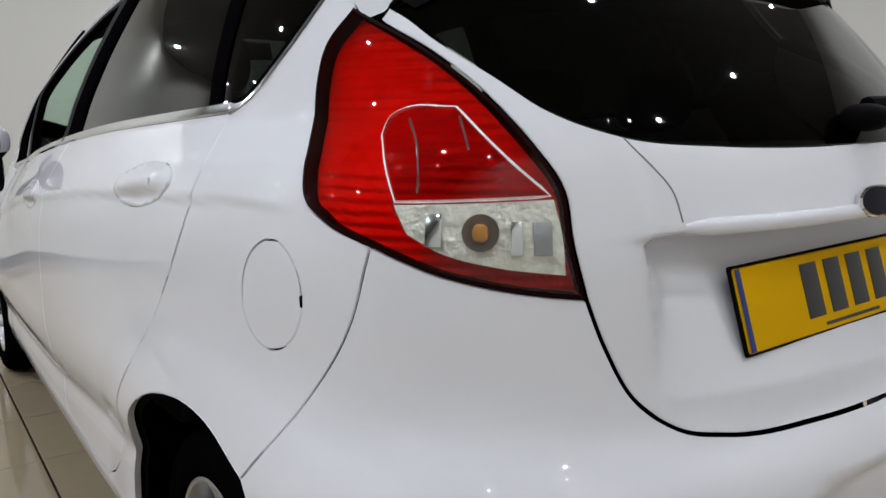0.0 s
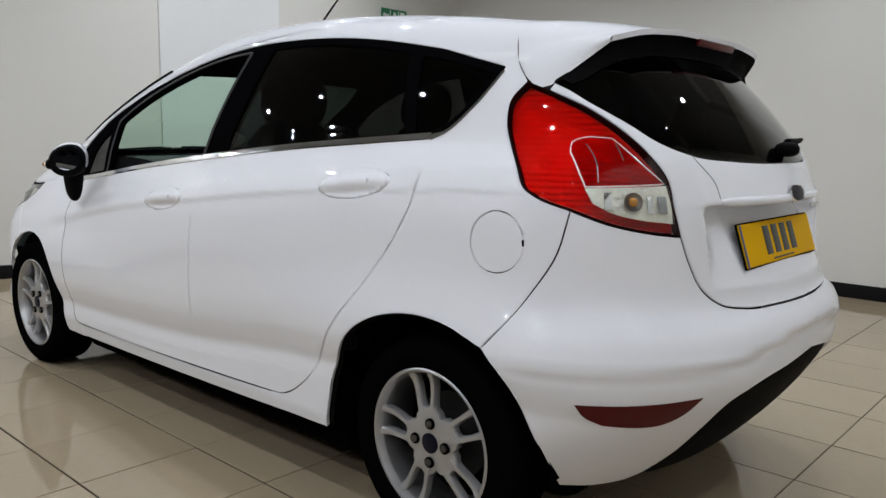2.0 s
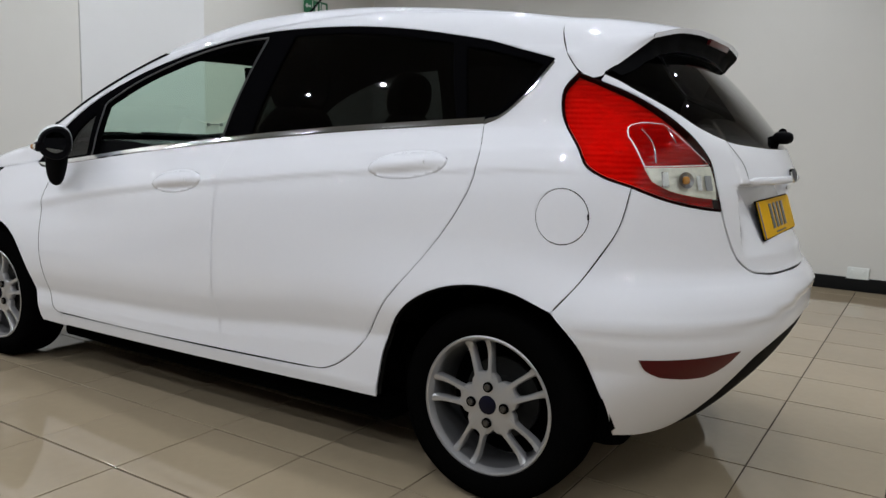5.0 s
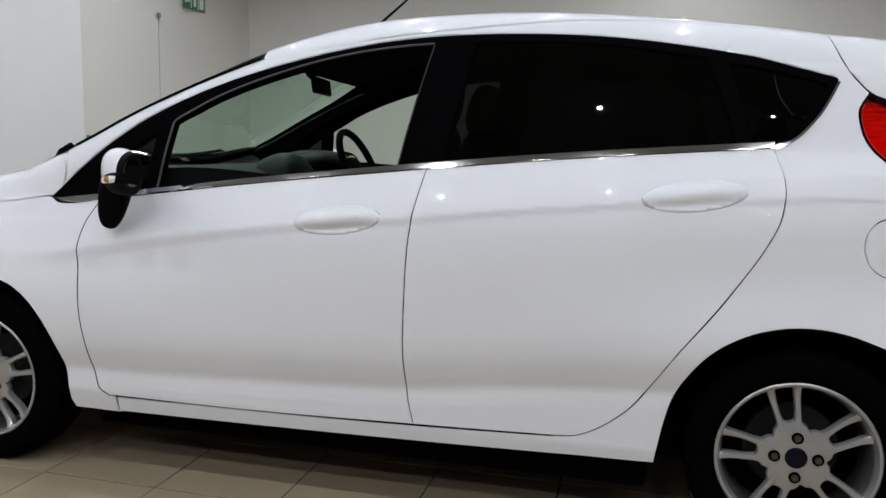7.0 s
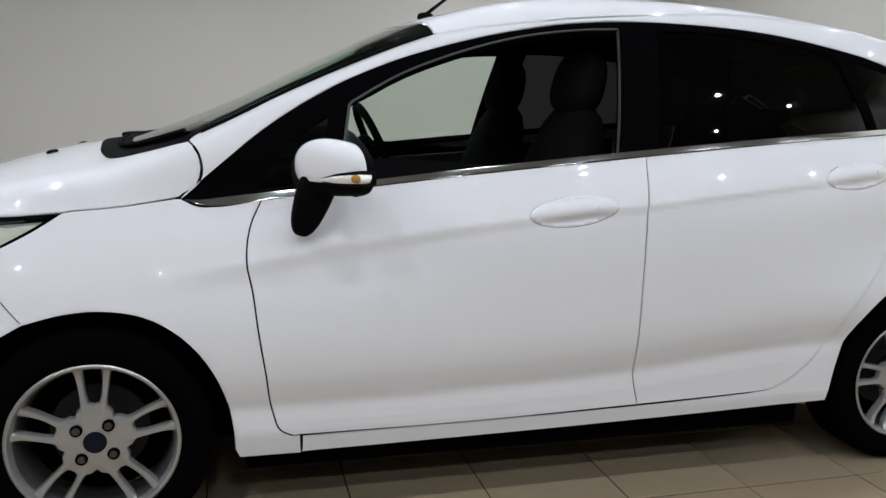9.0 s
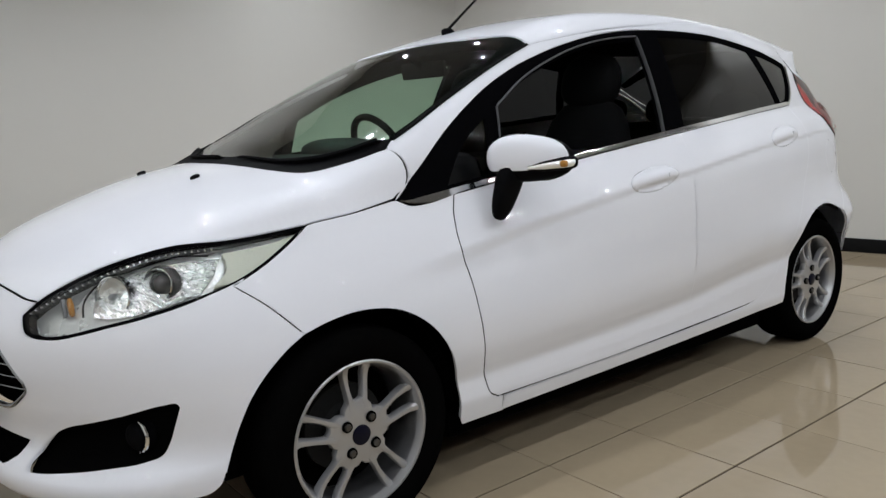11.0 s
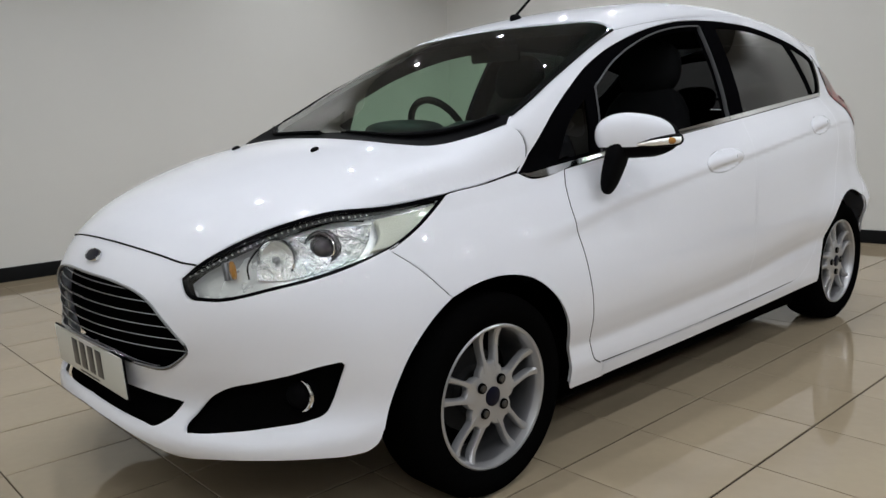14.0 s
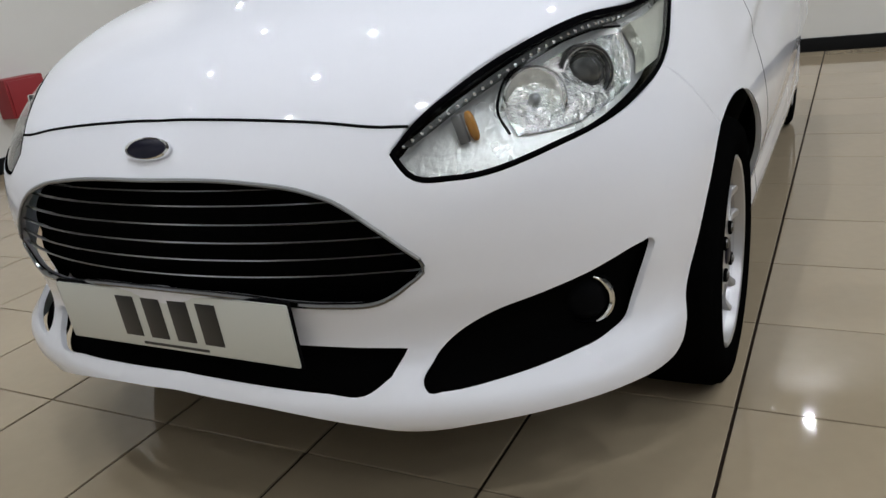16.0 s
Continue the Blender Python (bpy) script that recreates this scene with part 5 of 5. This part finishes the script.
FLOOR = [(-5.4, -8.0), (6.6, -8.0), (6.6, 4.6), (-5.4, 4.6)]
floor = plain("floor", [(x, y, -.004) for x, y in FLOOR], GROUT, "beige glossy tiled showroom floor with dark grout", "floor")
OUTLINE = [(5.60, -7.6), (4.85, -.3), (4.25, 3.85), (-1.48, 3.85), (-1.68, 1.85), (-2.40, -.30), (-4.75, -7.6)]
NAMES = ["wall_east", "wall_east_far", "wall_north", "wall_recess", "wall_west", "wall_west_near", "wall_south"]
for i, name in enumerate(NAMES):
    a, b = OUTLINE[i], OUTLINE[(i + 1) % len(OUTLINE)]
    # the south wall is unseen; its grey steers reflections and bounce
    w = plain(name, [(*a, 0), (*a, CEILING), (*b, CEILING), (*b, 0)], DARKWALL if name == "wall_south" else WALL, "unseen pale grey wall, toned for reflections and bounce light" if name == "wall_south" else "plain off-white painted showroom wall", "wall", .15)
    d = (Vector(b) - Vector(a)).normalized()
    n = Vector((-d.y, d.x))
    bm = bmesh.new()
    prof = [(0, 0), (.014, 0), (.014, .085), (.008, .098), (0, .10)]
    ra = [bm.verts.new((a[0] + n.x * u, a[1] + n.y * u, z)) for u, z in prof]
    rb = [bm.verts.new((b[0] + n.x * u, b[1] + n.y * u, z)) for u, z in prof]
    for k in range(4):
        bm.faces.new((ra[k], ra[k + 1], rb[k + 1], rb[k]))
    bmesh.ops.recalc_face_normals(bm, faces=bm.faces)
    tagged(part("baseboard", bm, SKIRT), "black skirting board along the wall", "baseboard", kind="structure")
ceiling = plain("ceiling", [(x, y, CEILING) for x, y in FLOOR[::-1]], CEIL, "plain grey ceiling", "ceiling")


def downlight(x, y):
    lamp = tagged(new("ceiling_light"), "small round recessed ceiling downlight, switched on", "ceiling light", "ceiling downlights")
    lamp.location = (x, y, CEILING)
    part("ring", lathe([(.028, 0), (.040, -.001), (.042, -.006), (.036, -.010), (.028, -.004), (.026, 0)], 24, "z"), CEIL, lamp)
    part("lens", lathe([(0, -.002), (.020, -.002), (.022, -.001)], 20, "z"), LAMPGLOW, lamp, "glowing lens")
    return lamp


LAMPS = [(x, -2.15) for x in (-2.7, -1.75, -.40, .75, 2.1, 3.3, 4.5)]
LAMPS += [(x, -.45) for x in (-1.1, .9, 2.4)] + [(x, .75) for x in (-1.4, -.3, .7, 1.6, 3.0, 4.25)]
# the lamp at (2.4, 3.1) is added to brighten the north end
LAMPS += [(2.4, 3.1), (4.6, -.85)] + [(x, 1.95) for x in (-1.0, .1, 1.15, 2.4, 3.5)]
# two made-up rows further south, added to light the car's side
LAMPS += [(x, y) for y in (-3.4, -4.6) for x in (-2.9, -1.9, -.8, .4, 1.6, 2.8, 4.0)]
lamp0 = downlight(*LAMPS[0])
for x, y in LAMPS[1:]:
    copy_thing(lamp0, pose(x, y, CEILING))

# the west wall's joints, latch and exit sign; a red cabinet by the north wall
def on_wall(a, b, y):
    t = (y - a[1]) / (b[1] - a[1])
    return Vector((a[0] + (b[0] - a[0]) * t, y)), math.degrees(math.atan2(b[1] - a[1], b[0] - a[0]))


for a, b, y, w, z0, z1, mat in ((OUTLINE[4], OUTLINE[5], .94, .005, .10, CEILING, JOINT), (OUTLINE[3], OUTLINE[4], 2.63, .004, .10, 2.05, JOINT), (OUTLINE[4], OUTLINE[5], 1.79, .009, 1.02, 1.70, SATIN)):
    c, turn = on_wall(a, b, y)
    ob = part("trim", box((w, .006, z1 - z0), (c.x, c.y, (z0 + z1) / 2), 0, (0, 0, turn)), mat)
    tagged(ob, "narrow grey joint between white wall boards", "wall joint", kind="structure")
# this stretch faces the light; its brightness is put into the board's colour
BOARD = material("cool_white_board", (.71, .715, .72), .4, spots=.06, grain=.02, scale=12)
q0, q1 = on_wall(OUTLINE[4], OUTLINE[5], 1.846)[0], on_wall(OUTLINE[4], OUTLINE[5], .945)[0]
face = Vector((-(q1 - q0).y, (q1 - q0).x)).normalized() * .007
q0, q1 = q0 + face, q1 + face
plain("wall_board", [(*q0, .10), (*q0, CEILING), (*q1, CEILING), (*q1, .10)], BOARD, "cool white board, paler for a stretch of wall that faces the light", "wall board", .006)
c, turn = on_wall(OUTLINE[3], OUTLINE[4], 1.93)
latch = tagged(new("door_latch"), "grey sliding latch on the white wall door", "latch")
latch.matrix_basis = pose(c.x + .012, c.y, 1.08, 0, 0, turn)
part("bolt", tube([(-.075, 0, 0), (.075, 0, 0)], .0045, 8), STEEL, latch)
for k in (-.07, .06):
    part("keeper", box((.022, .016, .026), (k, .0, 0), .004), STEEL, latch)
c, turn = on_wall(OUTLINE[3], OUTLINE[4], 2.63)
knob = tagged(part("hook", blob((.03, .03, .04), (c.x + .02, c.y - .02, 2.02), n=12), SATIN), "small grey hook on the white wall", "hook")
sign = tagged(new("exit_sign"), "green emergency exit sign with white arrow on the wall", "sign")
c, turn = on_wall(OUTLINE[3], OUTLINE[4], 3.05)
sign.matrix_basis = pose(c.x + .012, c.y, 2.19, 0, 0, 90)
part("board", box((.32, .012, .12), bevel=.003), SIGN, sign)
part("border", box((.006, .004, .10), (-.055, -.008, 0)), SIGNWHITE, sign)
part("border", box((.006, .004, .10), (.05, -.008, 0)), SIGNWHITE, sign)
part("arrow", box((.06, .004, .014), (-.105, -.008, 0)), SIGNWHITE, sign)
part("arrow_tip", box((.03, .004, .03), (-.130, -.008, 0), turn=(0, 45, 0)), SIGNWHITE, sign)
part("figure", box((.03, .004, .065), (0, -.008, 0), .004), SIGNWHITE, sign)
part("door_shape", box((.055, .004, .08), (.10, -.008, 0)), SIGNWHITE, sign)
cab = tagged(new("red_box"), "small dark red box fixed to the white wall", "box")
cab.location = (1.70, 3.78, .455)
part("body", box((.28, .13, .25), bevel=.012), REDBOX, cab)
part("door", box((.25, .012, .22), (0, -.068, 0), .004), REDBOX, cab)
socket = tagged(new("wall_socket"), "white double wall socket above the black skirting", "socket")
socket.location = (3.07, 3.84, .135)
part("plate", box((.146, .010, .086), (0, 0, .0), .004), SIGNWHITE, socket)
part("rocker", box((.02, .006, .03), (-.04, -.006, .01), .002), SIGNWHITE, socket)
part("rocker", box((.02, .006, .03), (.04, -.006, .01), .002), SIGNWHITE, socket)

# floor tiles
PITCH, GX, GY = .403, .250, -.825


def tile_mesh():
    bm = box((.3992, .3960, .012), (0, 0, -.006), .0012, segments=1)
    me = bpy.data.meshes.new("tile")
    bm.to_mesh(me)
    bm.free()
    me.materials.append(TILE)
    return me


tile0 = tile_mesh()
random.seed(4)
cells = [(i, j) for i in range(-14, 16) for j in range(-18, 14)]
cells = [(GX + PITCH * (i + .5), GY + PITCH * (j + .5)) for i, j in cells]
cells = [c for c in cells if -5.3 < c[0] < 6.5 and -7.7 < c[1] < 4.5]
cells.sort(key=lambda c: abs(c[0] - 1.1) * .8 + abs(c[1] + .6))
for x, y in cells[:300]:
    t = new("tile", tile0)
    t.parent = floor
    t.matrix_basis = pose(x, y, random.uniform(-.0006, .0004), random.uniform(-.05, .05), random.uniform(-.05, .05), random.choice((0, 180)))
rest_v, rest_f = [], []
src = [v.co.copy() for v in tile0.vertices]
for x, y in cells[300:]:
    k = len(rest_v)
    rest_v += [(v.x + x, v.y + y, v.z) for v in src]
    rest_f += [tuple(i + k for i in p.vertices) for p in tile0.polygons]
rest = bpy.data.meshes.new("tiles")
rest.from_pydata(rest_v, [], rest_f)
rest.materials.append(TILE)
far_tiles = new("tiles", rest)
far_tiles.parent = floor
tagged(far_tiles, kind="stuff")
